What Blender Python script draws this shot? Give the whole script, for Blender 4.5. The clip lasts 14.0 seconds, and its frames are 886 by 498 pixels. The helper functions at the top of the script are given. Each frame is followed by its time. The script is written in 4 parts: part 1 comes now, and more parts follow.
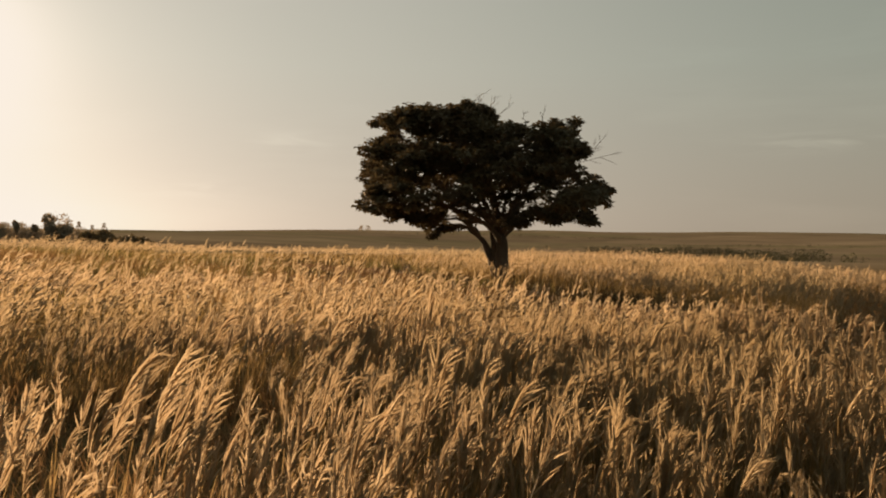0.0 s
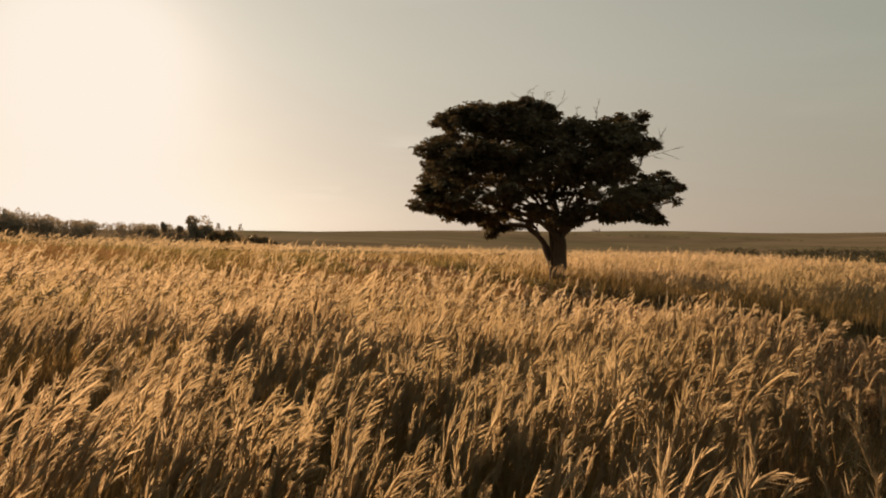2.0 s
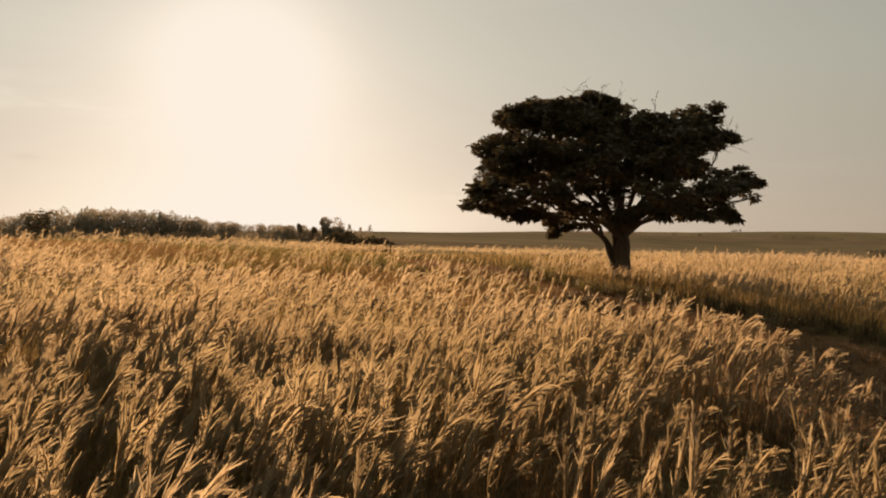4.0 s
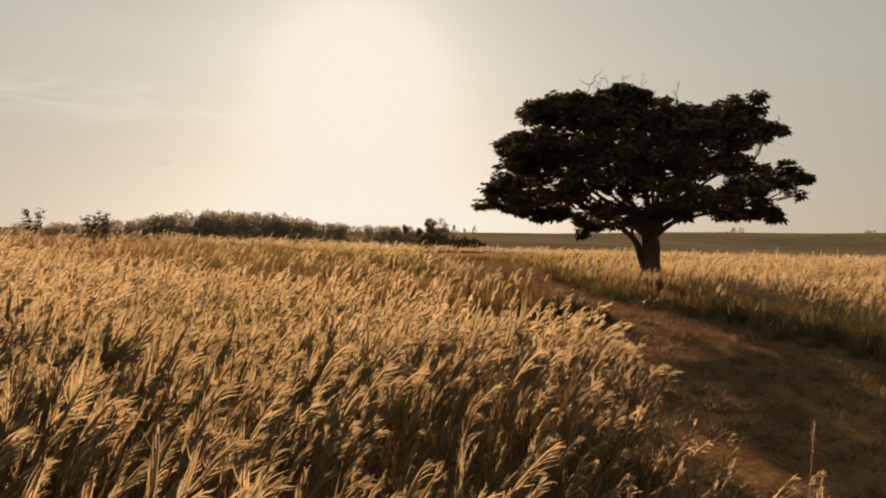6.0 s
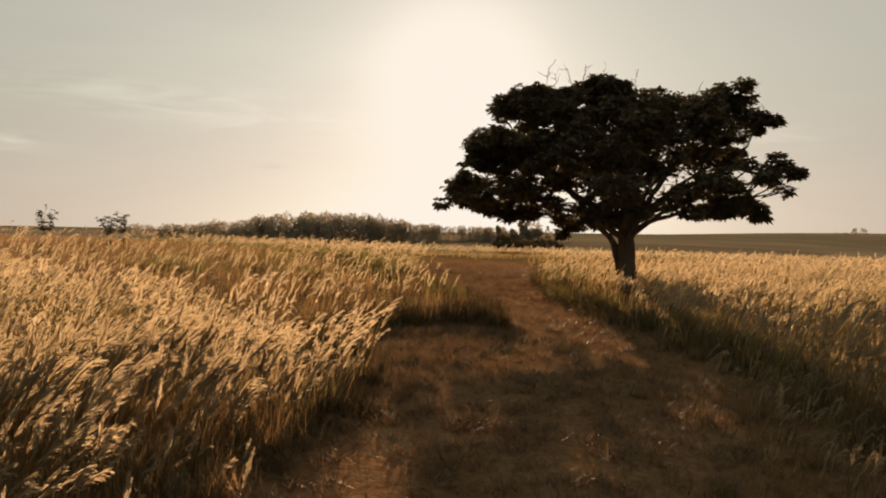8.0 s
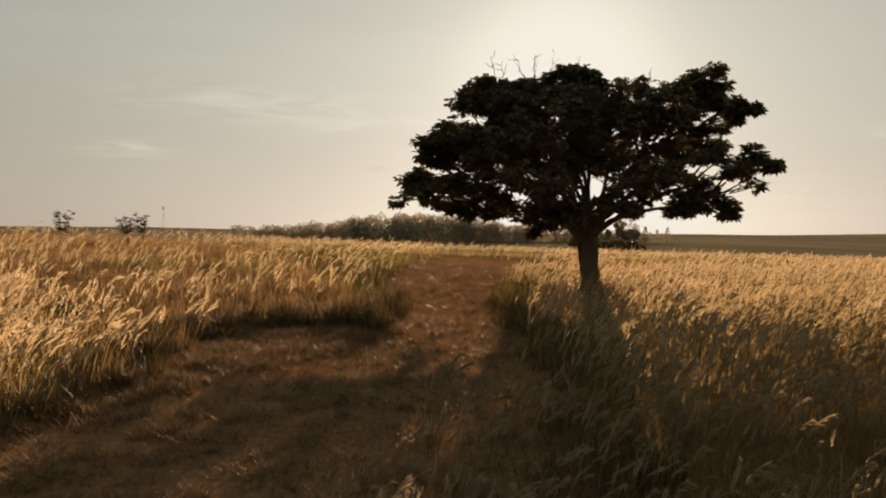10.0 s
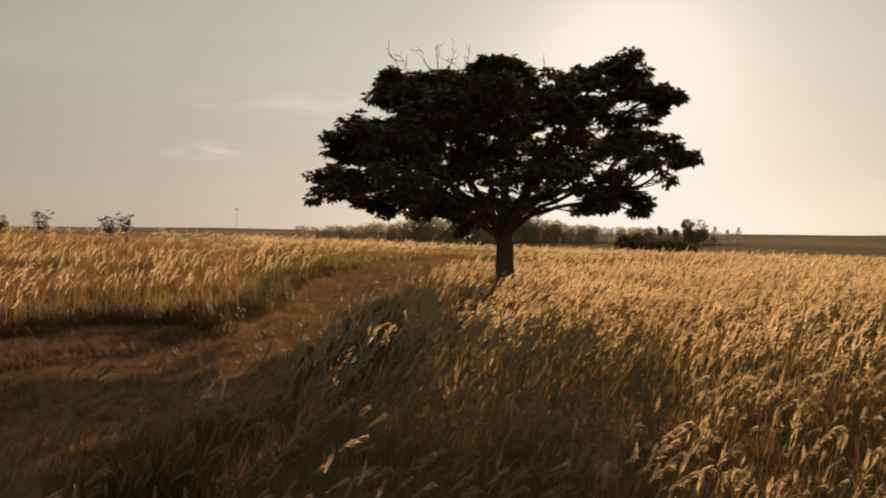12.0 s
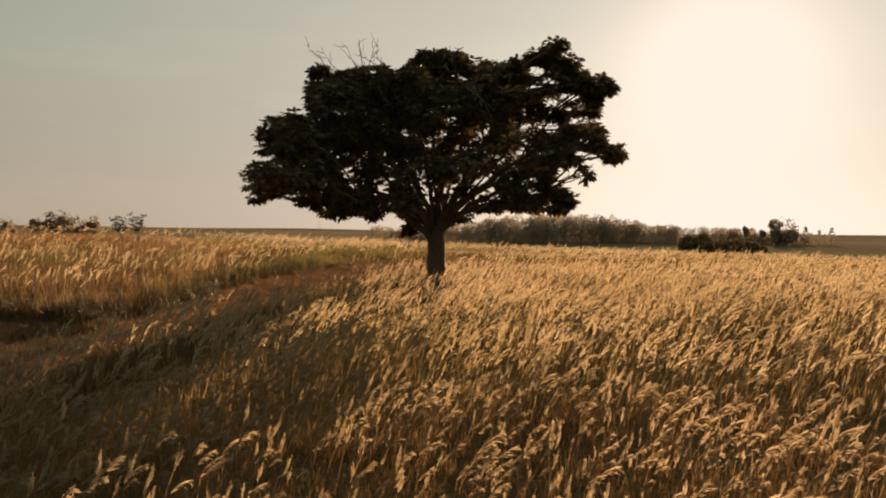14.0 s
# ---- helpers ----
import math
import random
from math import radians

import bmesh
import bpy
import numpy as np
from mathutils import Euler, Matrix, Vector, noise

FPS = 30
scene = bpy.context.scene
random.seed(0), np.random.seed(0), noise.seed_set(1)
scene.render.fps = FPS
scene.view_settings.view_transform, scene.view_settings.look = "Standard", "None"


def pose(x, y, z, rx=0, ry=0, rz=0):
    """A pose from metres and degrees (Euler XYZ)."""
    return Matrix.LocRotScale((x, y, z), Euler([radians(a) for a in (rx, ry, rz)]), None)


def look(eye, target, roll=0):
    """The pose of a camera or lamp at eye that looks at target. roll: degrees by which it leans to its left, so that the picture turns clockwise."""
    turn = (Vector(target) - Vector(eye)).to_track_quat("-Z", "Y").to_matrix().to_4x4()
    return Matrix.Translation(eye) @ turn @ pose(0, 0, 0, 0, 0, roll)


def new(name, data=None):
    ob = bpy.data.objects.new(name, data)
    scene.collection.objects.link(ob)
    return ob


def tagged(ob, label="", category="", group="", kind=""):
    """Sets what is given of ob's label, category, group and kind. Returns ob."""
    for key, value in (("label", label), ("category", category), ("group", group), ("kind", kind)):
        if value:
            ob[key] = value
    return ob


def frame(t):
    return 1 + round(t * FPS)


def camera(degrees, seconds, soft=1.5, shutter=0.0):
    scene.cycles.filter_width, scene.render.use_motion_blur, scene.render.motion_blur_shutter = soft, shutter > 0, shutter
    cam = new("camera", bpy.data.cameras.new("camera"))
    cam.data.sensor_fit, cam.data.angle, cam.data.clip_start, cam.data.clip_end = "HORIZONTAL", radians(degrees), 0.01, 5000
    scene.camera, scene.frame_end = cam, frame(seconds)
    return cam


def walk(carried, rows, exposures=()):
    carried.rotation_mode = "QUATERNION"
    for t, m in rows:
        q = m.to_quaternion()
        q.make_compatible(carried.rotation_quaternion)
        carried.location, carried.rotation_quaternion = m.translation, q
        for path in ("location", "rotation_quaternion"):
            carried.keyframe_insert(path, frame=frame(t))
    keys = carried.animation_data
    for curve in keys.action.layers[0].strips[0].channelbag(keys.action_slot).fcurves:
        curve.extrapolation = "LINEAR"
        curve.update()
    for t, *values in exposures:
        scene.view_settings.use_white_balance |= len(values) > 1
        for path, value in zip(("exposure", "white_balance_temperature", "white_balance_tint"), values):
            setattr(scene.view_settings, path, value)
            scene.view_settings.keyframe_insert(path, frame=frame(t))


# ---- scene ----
cam = camera(62.52, 14.0, soft=2.0)
ROWS = [
    (0.0, 0.361, -0.571, 2.495, 0.597, -1.156, -0.492),
    (0.5, 1.157, -0.471, 2.479, 2.998, -1.166, -0.494),
    (1.0, 1.988, -0.362, 2.471, 5.416, -1.171, -0.496),
    (1.5, 2.805, -0.197, 2.454, 7.823, -1.176, -0.492),
    (2.0, 3.671, 0.005, 2.451, 10.324, -1.181, -0.493),
    (2.5, 4.482, 0.293, 2.433, 12.785, -1.187, -0.487),
    (3.0, 5.358, 0.623, 2.425, 15.435, -1.191, -0.482),
    (5.5, 9.366, 2.963, 2.424, 27.123, -1.189, -0.481),
    (6.0, 10.380, 3.750, 2.434, 29.091, -1.184, -0.488),
    (6.5, 11.443, 4.613, 2.447, 31.021, -1.182, -0.493),
    (7.0, 12.570, 5.567, 2.454, 32.988, -1.184, -0.496),
    (7.5, 13.716, 6.586, 2.456, 35.015, -1.186, -0.501),
    (8.0, 14.810, 7.646, 2.452, 36.999, -1.186, -0.500),
    (10.5, 19.513, 13.411, 2.425, 46.498, -1.193, -0.490),
    (11.0, 20.353, 14.712, 2.410, 47.842, -1.196, -0.482),
    (11.5, 21.138, 15.984, 2.406, 49.155, -1.198, -0.482),
    (12.0, 21.946, 17.248, 2.396, 50.409, -1.202, -0.480),
    (12.5, 22.718, 18.520, 2.391, 51.663, -1.203, -0.481),
    (13.0, 23.436, 19.744, 2.377, 53.219, -1.208, -0.485),
    (13.5, 24.080, 20.834, 2.379, 55.066, -1.208, -0.494),
    (14.0, 24.708, 21.979, 2.376, 56.895, -1.213, -0.500),
]
walk(cam, [(t, pose(x, y, z, 90 + pitch, roll, yaw)) for t, x, y, z, yaw, pitch, roll in ROWS],
     exposures=[(0.0, 0.78, 8500, 15), (3.0, 0.80, 8800, 17), (6.5, 0.77, 8500, 15), (8.0, 0.82, 8500, 15), (10.5, 0.74, 8250, 13), (11.5, 0.77, 8400, 14), (14.0, 0.85, 8800, 17)])

# ---- world and sun ----
SUN_LEFT, SUN_UP = radians(35.9), radians(12.0)
SUN = Vector((-math.sin(SUN_LEFT) * math.cos(SUN_UP), math.cos(SUN_LEFT) * math.cos(SUN_UP), math.sin(SUN_UP)))


def ramp(nt, stops):
    r = nt.nodes.new("ShaderNodeValToRGB")
    e = r.color_ramp.elements
    while len(e) < len(stops):
        e.new(0.5)
    for el, (p, c) in zip(e, stops):
        el.position, el.color = p, (*c, 1)
    return r


def make_world():
    world = bpy.data.worlds.new("hazy_evening_sky")
    scene.world = world
    world.use_nodes = True
    nt = world.node_tree
    nt.nodes.clear()
    n, li = nt.nodes.new, nt.links.new
    out = n("ShaderNodeOutputWorld")
    sky = n("ShaderNodeTexSky")
    sky.sky_type, sky.sun_disc = "NISHITA", False
    sky.sun_elevation, sky.sun_rotation = SUN_UP, -SUN_LEFT
    sky.altitude, sky.air_density, sky.dust_density, sky.ozone_density = 300, 1.0, 1.2, 1.0
    # thin high haze: takes most of the blue out of the evening sky
    grey = n("ShaderNodeHueSaturation")
    grey.inputs["Saturation"].default_value = 0.22
    li(sky.outputs[0], grey.inputs["Color"])
    co = n("ShaderNodeTexCoord")
    # thin cloud streaks
    mp = n("ShaderNodeMapping")
    mp.inputs["Scale"].default_value = (1.6, 1.6, 11.0)
    li(co.outputs["Generated"], mp.inputs["Vector"])
    ns = n("ShaderNodeTexNoise")
    ns.inputs["Scale"].default_value, ns.inputs["Detail"].default_value, ns.inputs["Roughness"].default_value = 1.7, 6, 0.55
    li(mp.outputs[0], ns.inputs["Vector"])
    rp = n("ShaderNodeMapRange")
    rp.inputs["From Min"].default_value, rp.inputs["From Max"].default_value = 0.50, 0.75
    rp.inputs["To Min"].default_value, rp.inputs["To Max"].default_value = 0.98, 1.07
    li(ns.outputs["Fac"], rp.inputs["Value"])
    mul = n("ShaderNodeVectorMath")
    mul.operation = "SCALE"
    li(grey.outputs[0], mul.inputs[0])
    mul.inputs["Scale"].default_value = SKY
    # the bright ring of haze round the low sun
    dot = n("ShaderNodeVectorMath")
    dot.operation = "DOT_PRODUCT"
    dot.inputs[1].default_value = SUN
    nrm = n("ShaderNodeVectorMath")
    nrm.operation = "NORMALIZE"
    li(co.outputs["Generated"], nrm.inputs[0])
    li(nrm.outputs[0], dot.inputs[0])
    pos = n("ShaderNodeMath")
    pos.operation = "MAXIMUM"
    pos.inputs[1].default_value = 0.0
    li(dot.outputs["Value"], pos.inputs[0])
    total = None
    for power, gain in HALO:
        pw = n("ShaderNodeMath")
        pw.operation = "POWER"
        pw.inputs[1].default_value = power
        li(pos.outputs[0], pw.inputs[0])
        ml = n("ShaderNodeMath")
        ml.operation = "MULTIPLY"
        ml.inputs[1].default_value = gain
        li(pw.outputs[0], ml.inputs[0])
        if total is None:
            total = ml
        else:
            ad = n("ShaderNodeMath")
            ad.operation = "ADD"
            li(total.outputs[0], ad.inputs[0])
            li(ml.outputs[0], ad.inputs[1])
            total = ad
    halo = n("ShaderNodeVectorMath")
    halo.operation = "SCALE"
    halo.inputs[0].default_value = HALO_TINT
    li(total.outputs[0], halo.inputs["Scale"])
    # a few torn wisps of cloud
    raw = n("ShaderNodeSeparateXYZ")
    li(nrm.outputs[0], raw.inputs[0])
    left = n("ShaderNodeMath")
    left.operation = "ARCTAN2"
    neg = n("ShaderNodeMath")
    neg.operation = "MULTIPLY"
    neg.inputs[1].default_value = -1.0
    li(raw.outputs["X"], neg.inputs[0])
    li(neg.outputs[0], left.inputs[0])
    li(raw.outputs["Y"], left.inputs[1])
    tear = n("ShaderNodeTexNoise")
    tear.inputs["Scale"].default_value, tear.inputs["Detail"].default_value, tear.inputs["Distortion"].default_value = 5.0, 7, 1.2
    li(mp.outputs[0], tear.inputs["Vector"])
    wisps = rp
    for bearing, up, wide, high, gain in WISPS:
        expo = None
        for src, mid, size in ((left, radians(bearing), radians(wide)), (raw, math.sin(radians(up)), radians(high))):
            off = n("ShaderNodeMath")
            off.operation = "SUBTRACT"
            off.inputs[1].default_value = mid
            li(src.outputs[0] if src is left else src.outputs["Z"], off.inputs[0])
            div = n("ShaderNodeMath")
            div.operation = "DIVIDE"
            div.inputs[1].default_value = size
            li(off.outputs[0], div.inputs[0])
            sq = n("ShaderNodeMath")
            sq.operation = "MULTIPLY"
            li(div.outputs[0], sq.inputs[0])
            li(div.outputs[0], sq.inputs[1])
            if expo is None:
                expo = sq
            else:
                both_ways = n("ShaderNodeMath")
                both_ways.operation = "ADD"
                li(expo.outputs[0], both_ways.inputs[0])
                li(sq.outputs[0], both_ways.inputs[1])
                expo = both_ways
        bell = n("ShaderNodeMath")
        bell.operation = "POWER"
        bell.inputs[0].default_value = 0.3679
        li(expo.outputs[0], bell.inputs[1])
        torn = n("ShaderNodeMapRange")
        torn.inputs["From Min"].default_value, torn.inputs["From Max"].default_value = 0.42, 0.72
        torn.inputs["To Max"].default_value = gain
        li(tear.outputs["Fac"], torn.inputs["Value"])
        ma = n("ShaderNodeMath")
        ma.operation = "MULTIPLY_ADD"
        li(bell.outputs[0], ma.inputs[0])
        li(torn.outputs[0], ma.inputs[1])
        li(wisps.outputs[0], ma.inputs[2])
        wisps = ma
    # a veil of thin high cloud, warmer towards the horizon
    sp = n("ShaderNodeSeparateXYZ")
    li(nrm.outputs[0], sp.inputs[0])
    veil_tone = ramp(nt, ((0.0, VEIL[0]), (0.22, VEIL[1]), (0.45, VEIL[2])))
    li(sp.outputs["Z"], veil_tone.inputs[0])
    vm = n("ShaderNodeVectorMath")
    vm.operation = "SCALE"
    li(veil_tone.outputs[0], vm.inputs[0])
    li(wisps.outputs[0], vm.inputs["Scale"])
    both = n("ShaderNodeVectorMath")
    both.operation = "ADD"
    li(mul.outputs[0], both.inputs[0])
    li(vm.outputs[0], both.inputs[1])
    add = n("ShaderNodeVectorMath")
    add.operation = "ADD"
    li(both.outputs[0], add.inputs[0])
    li(halo.outputs[0], add.inputs[1])
    # the haze round the sun is one even, creamy glare that fades out softly
    parts, glare = n("ShaderNodeSeparateXYZ"), n("ShaderNodeCombineXYZ")
    li(add.outputs[0], parts.inputs[0])
    for k, most in enumerate(GLARE):
        share = n("ShaderNodeMath")
        share.operation = "DIVIDE"
        li(parts.outputs[k], share.inputs[0])
        share.inputs[1].default_value = most
        high = n("ShaderNodeMath")
        high.operation = "POWER"
        li(share.outputs[0], high.inputs[0])
        high.inputs[1].default_value = 18.0
        one = n("ShaderNodeMath")
        one.operation = "ADD"
        li(high.outputs[0], one.inputs[0])
        one.inputs[1].default_value = 1.0
        root = n("ShaderNodeMath")
        root.operation = "POWER"
        li(one.outputs[0], root.inputs[0])
        root.inputs[1].default_value = -1.0 / 18.0
        soft = n("ShaderNodeMath")
        soft.operation = "MULTIPLY"
        li(parts.outputs[k], soft.inputs[0])
        li(root.outputs[0], soft.inputs[1])
        li(soft.outputs[0], glare.inputs[k])
    bg = n("ShaderNodeBackground")
    li(glare.outputs[0], bg.inputs["Color"])
    li(bg.outputs[0], out.inputs["Surface"])


VEIL = ((0.146, 0.143, 0.129), (0.124, 0.163, 0.163), (0.086, 0.130, 0.142))
WISPS = ((68.2, 6.0, 2.6, 0.6, 0.9), (60.0, 9.6, 9.0, 1.3, 0.40), (48.0, 8.0, 7.0, 0.8, 0.30), (49.6, 5.0, 1.4, 0.22, -0.5), (-26.0, 6.6, 4.0, 0.6, 0.35), (12.0, 6.8, 3.0, 0.7, 0.3), (20.5, 3.2, 4.0, 0.5, 0.3))
SKY = 0.005
HALO_TINT = (0.985, 0.94, 1.0)
GLARE = (0.486, 0.514, 0.551)
HALO = ((210.0, 0.21), (40.0, 0.030), (2.6, 0.152))
make_world()
sun_lamp = new("sun", bpy.data.lights.new("sun", "SUN"))
sun_lamp.data.energy, sun_lamp.data.angle, sun_lamp.data.color = 5.0, radians(0.6), (1.0, 0.77, 0.54)
sun_lamp.matrix_world = look(SUN * 200.0, (0, 0, 0))


# ---- materials ----
def base_material(name):
    m = bpy.data.materials.new(name)
    m.use_nodes = True
    nt = m.node_tree
    nt.nodes.clear()
    return m, nt, nt.nodes.new, nt.links.new


def noise_node(nt, scale, detail=4, stretch=(1, 1, 1), rough=0.55):
    co = nt.nodes.new("ShaderNodeTexCoord")
    mp = nt.nodes.new("ShaderNodeMapping")
    mp.inputs["Scale"].default_value = stretch
    nt.links.new(co.outputs["Object"], mp.inputs["Vector"])
    ns = nt.nodes.new("ShaderNodeTexNoise")
    ns.inputs["Scale"].default_value, ns.inputs["Detail"].default_value, ns.inputs["Roughness"].default_value = scale, detail, rough
    nt.links.new(mp.outputs[0], ns.inputs["Vector"])
    return ns


def leafy(name, dark, mid, light, patch, patch_scale=0.12, patch_amount=0.5, through_light=0.5, rough=0.6):
    """Thin plant matter: each piece has a tone of its own, whole patches lean to another tint, light shines through."""
    m, nt, n, li = base_material(name)
    geo = n("ShaderNodeNewGeometry")
    tone = ramp(nt, ((0.0, dark), (0.5, mid), (1.0, light)))
    li(geo.outputs["Random Per Island"], tone.inputs[0])
    ns = noise_node(nt, patch_scale, 5)
    rg = n("ShaderNodeMapRange")
    rg.inputs["From Min"].default_value, rg.inputs["From Max"].default_value = 0.42, 0.66
    rg.inputs["To Max"].default_value = patch_amount
    li(ns.outputs["Fac"], rg.inputs["Value"])
    mix = n("ShaderNodeMix")
    mix.data_type = "RGBA"
    li(rg.outputs[0], mix.inputs[0])
    li(tone.outputs[0], mix.inputs[6])
    mix.inputs[7].default_value = (*patch, 1)
    fine = noise_node(nt, 60.0, 2)
    fr = n("ShaderNodeMapRange")
    fr.inputs["To Min"].default_value, fr.inputs["To Max"].default_value = 0.7, 1.3
    li(fine.outputs["Fac"], fr.inputs["Value"])
    sc = n("ShaderNodeVectorMath")
    sc.operation = "SCALE"
    li(mix.outputs[2], sc.inputs[0])
    li(fr.outputs[0], sc.inputs["Scale"])
    pb = n("ShaderNodeBsdfPrincipled")
    pb.inputs["Roughness"].default_value = rough
    pb.inputs["Specular IOR Level"].default_value = 0.25
    li(sc.outputs[0], pb.inputs["Base Color"])
    tr = n("ShaderNodeBsdfTranslucent")
    li(sc.outputs[0], tr.inputs["Color"])
    ms = n("ShaderNodeMixShader")
    ms.inputs[0].default_value = through_light
    li(pb.outputs[0], ms.inputs[1])
    li(tr.outputs[0], ms.inputs[2])
    out = n("ShaderNodeOutputMaterial")
    li(ms.outputs[0], out.inputs["Surface"])
    return m


def solid(name, stops, scale, fine_scale, rough=0.9, bump=0.3, bump_distance=0.02, stretch=(1, 1, 1)):
    """Bark, wood and the like: two scales of noise in the colour and in the relief."""
    m, nt, n, li = base_material(name)
    a, b = noise_node(nt, scale, 5, stretch), noise_node(nt, fine_scale, 4, stretch)
    ad = n("ShaderNodeMath")
    ad.operation = "MULTIPLY_ADD"
    li(b.outputs["Fac"], ad.inputs[0])
    ad.inputs[1].default_value = 0.45
    li(a.outputs["Fac"], ad.inputs[2])
    sb = n("ShaderNodeMath")
    sb.operation = "SUBTRACT"
    sb.inputs[1].default_value = 0.22
    li(ad.outputs[0], sb.inputs[0])
    col = ramp(nt, stops)
    li(sb.outputs[0], col.inputs[0])
    bp = n("ShaderNodeBump")
    bp.inputs["Strength"].default_value, bp.inputs["Distance"].default_value = bump, bump_distance
    li(b.outputs["Fac"], bp.inputs["Height"])
    pb = n("ShaderNodeBsdfPrincipled")
    pb.inputs["Roughness"].default_value = rough
    li(col.outputs[0], pb.inputs["Base Color"])
    li(bp.outputs[0], pb.inputs["Normal"])
    out = n("ShaderNodeOutputMaterial")
    li(pb.outputs[0], out.inputs["Surface"])
    return m


def soil_material():
    """Dry litter under the meadow, red earth on the track, a patchwork of fields far off."""
    m, nt, n, li = base_material("earth")
    a, b = noise_node(nt, 0.8, 6), noise_node(nt, 9.0, 5)
    litter = ramp(nt, ((0.3, (0.07, 0.045, 0.02)), (0.5, (0.13, 0.085, 0.038)), (0.7, (0.20, 0.135, 0.065))))
    li(b.outputs["Fac"], litter.inputs[0])
    red = ramp(nt, ((0.3, (0.11, 0.050, 0.025)), (0.5, (0.21, 0.106, 0.055)), (0.7, (0.30, 0.172, 0.095))))
    mixn = n("ShaderNodeMath")
    mixn.operation = "MULTIPLY_ADD"
    li(b.outputs["Fac"], mixn.inputs[0])
    mixn.inputs[1].default_value = 0.5
    half = n("ShaderNodeMath")
    half.operation = "MULTIPLY"
    half.inputs[1].default_value = 0.5
    li(a.outputs["Fac"], half.inputs[0])
    li(half.outputs[0], mixn.inputs[2])
    li(mixn.outputs[0], red.inputs[0])
    at = n("ShaderNodeAttribute")
    at.attribute_name = "track"
    m1 = n("ShaderNodeMix")
    m1.data_type = "RGBA"
    li(at.outputs["Fac"], m1.inputs[0])
    li(litter.outputs[0], m1.inputs[6])
    li(red.outputs[0], m1.inputs[7])
    co = n("ShaderNodeTexCoord")
    mp = n("ShaderNodeMapping")
    mp.inputs["Scale"].default_value = (0.0032, 0.0060, 0.0)
    mp.inputs["Rotation"].default_value = (0, 0, 0.5)
    li(co.outputs["Object"], mp.inputs["Vector"])
    vo = n("ShaderNodeTexVoronoi")
    vo.inputs["Scale"].default_value = 1.0
    li(mp.outputs[0], vo.inputs["Vector"])
    sep = n("ShaderNodeSeparateColor")
    li(vo.outputs["Color"], sep.inputs[0])
    fields = ramp(nt, ((0.0, (0.15, 0.115, 0.080)), (0.3, (0.18, 0.140, 0.098)), (0.55, (0.14, 0.122, 0.072)), (0.75, (0.21, 0.162, 0.115)), (1.0, (0.16, 0.122, 0.085))))
    li(sep.outputs[0], fields.inputs[0])
    big = noise_node(nt, 0.012, 6)
    br = n("ShaderNodeMapRange")
    br.inputs["To Min"].default_value, br.inputs["To Max"].default_value = 0.5, 1.5
    li(big.outputs["Fac"], br.inputs["Value"])
    fs = n("ShaderNodeVectorMath")
    fs.operation = "SCALE"
    li(fields.outputs[0], fs.inputs[0])
    li(br.outputs[0], fs.inputs["Scale"])
    af = n("ShaderNodeAttribute")
    af.attribute_name = "far"
    m2 = n("ShaderNodeMix")
    m2.data_type = "RGBA"
    li(af.outputs["Fac"], m2.inputs[0])
    li(m1.outputs[2], m2.inputs[6])
    li(fs.outputs[0], m2.inputs[7])
    ac = n("ShaderNodeAttribute")
    ac.attribute_name = "crop"
    m3 = n("ShaderNodeMix")
    m3.data_type = "RGBA"
    li(ac.outputs["Fac"], m3.inputs[0])
    li(m2.outputs[2], m3.inputs[6])
    m3.inputs[7].default_value = (0.115, 0.135, 0.035, 1)
    bp = n("ShaderNodeBump")
    bp.inputs["Strength"].default_value, bp.inputs["Distance"].default_value = 0.6, 0.05
    li(b.outputs["Fac"], bp.inputs["Height"])
    pb = n("ShaderNodeBsdfPrincipled")
    pb.inputs["Roughness"].default_value = 0.95
    pb.inputs["Specular IOR Level"].default_value = 0.0
    li(m3.outputs[2], pb.inputs["Base Color"])
    li(bp.outputs[0], pb.inputs["Normal"])
    out = n("ShaderNodeOutputMaterial")
    li(pb.outputs[0], out.inputs["Surface"])
    return m


EARTH = soil_material()
PLUME = leafy("grass_plume", (0.275, 0.198, 0.124), (0.375, 0.276, 0.180), (0.475, 0.370, 0.256), (0.265, 0.199, 0.108), 0.11, 0.8, 0.82)
UNDER = leafy("withered_undergrowth", (0.125, 0.072, 0.034), (0.205, 0.122, 0.058), (0.30, 0.186, 0.09), (0.155, 0.086, 0.038), 0.3, 0.6, 0.55)
FILL = leafy("withered_fill", (0.19, 0.108, 0.052), (0.27, 0.158, 0.078), (0.35, 0.215, 0.11), (0.22, 0.122, 0.058), 0.3, 0.6, 0.6)
BLADE = leafy("grass_blade", (0.19, 0.120, 0.053), (0.28, 0.183, 0.085), (0.37, 0.252, 0.122), (0.20, 0.142, 0.058), 0.16, 0.6, 0.66)
# Darker grass tones that pass less light: the field edge's shade is painted in.
BANK = leafy("shade_toned_grass", (0.060, 0.036, 0.016), (0.100, 0.062, 0.028), (0.150, 0.096, 0.044), (0.10, 0.070, 0.028), 0.3, 0.6, 0.18)
STUBBLE = leafy("short_dry_grass", (0.14, 0.072, 0.036), (0.20, 0.110, 0.056), (0.26, 0.155, 0.082), (0.18, 0.11, 0.055), 0.35, 0.6, 0.4)
GREEN = leafy("fresh_grass", (0.09, 0.078, 0.024), (0.145, 0.122, 0.042), (0.23, 0.19, 0.075), (0.19, 0.14, 0.055), 0.4, 0.5, 0.55)
LEAF = leafy("tree_leaf", (0.090, 0.068, 0.036), (0.120, 0.092, 0.050), (0.150, 0.118, 0.068), (0.125, 0.085, 0.05), 0.5, 0.5, 0.26, 0.6)
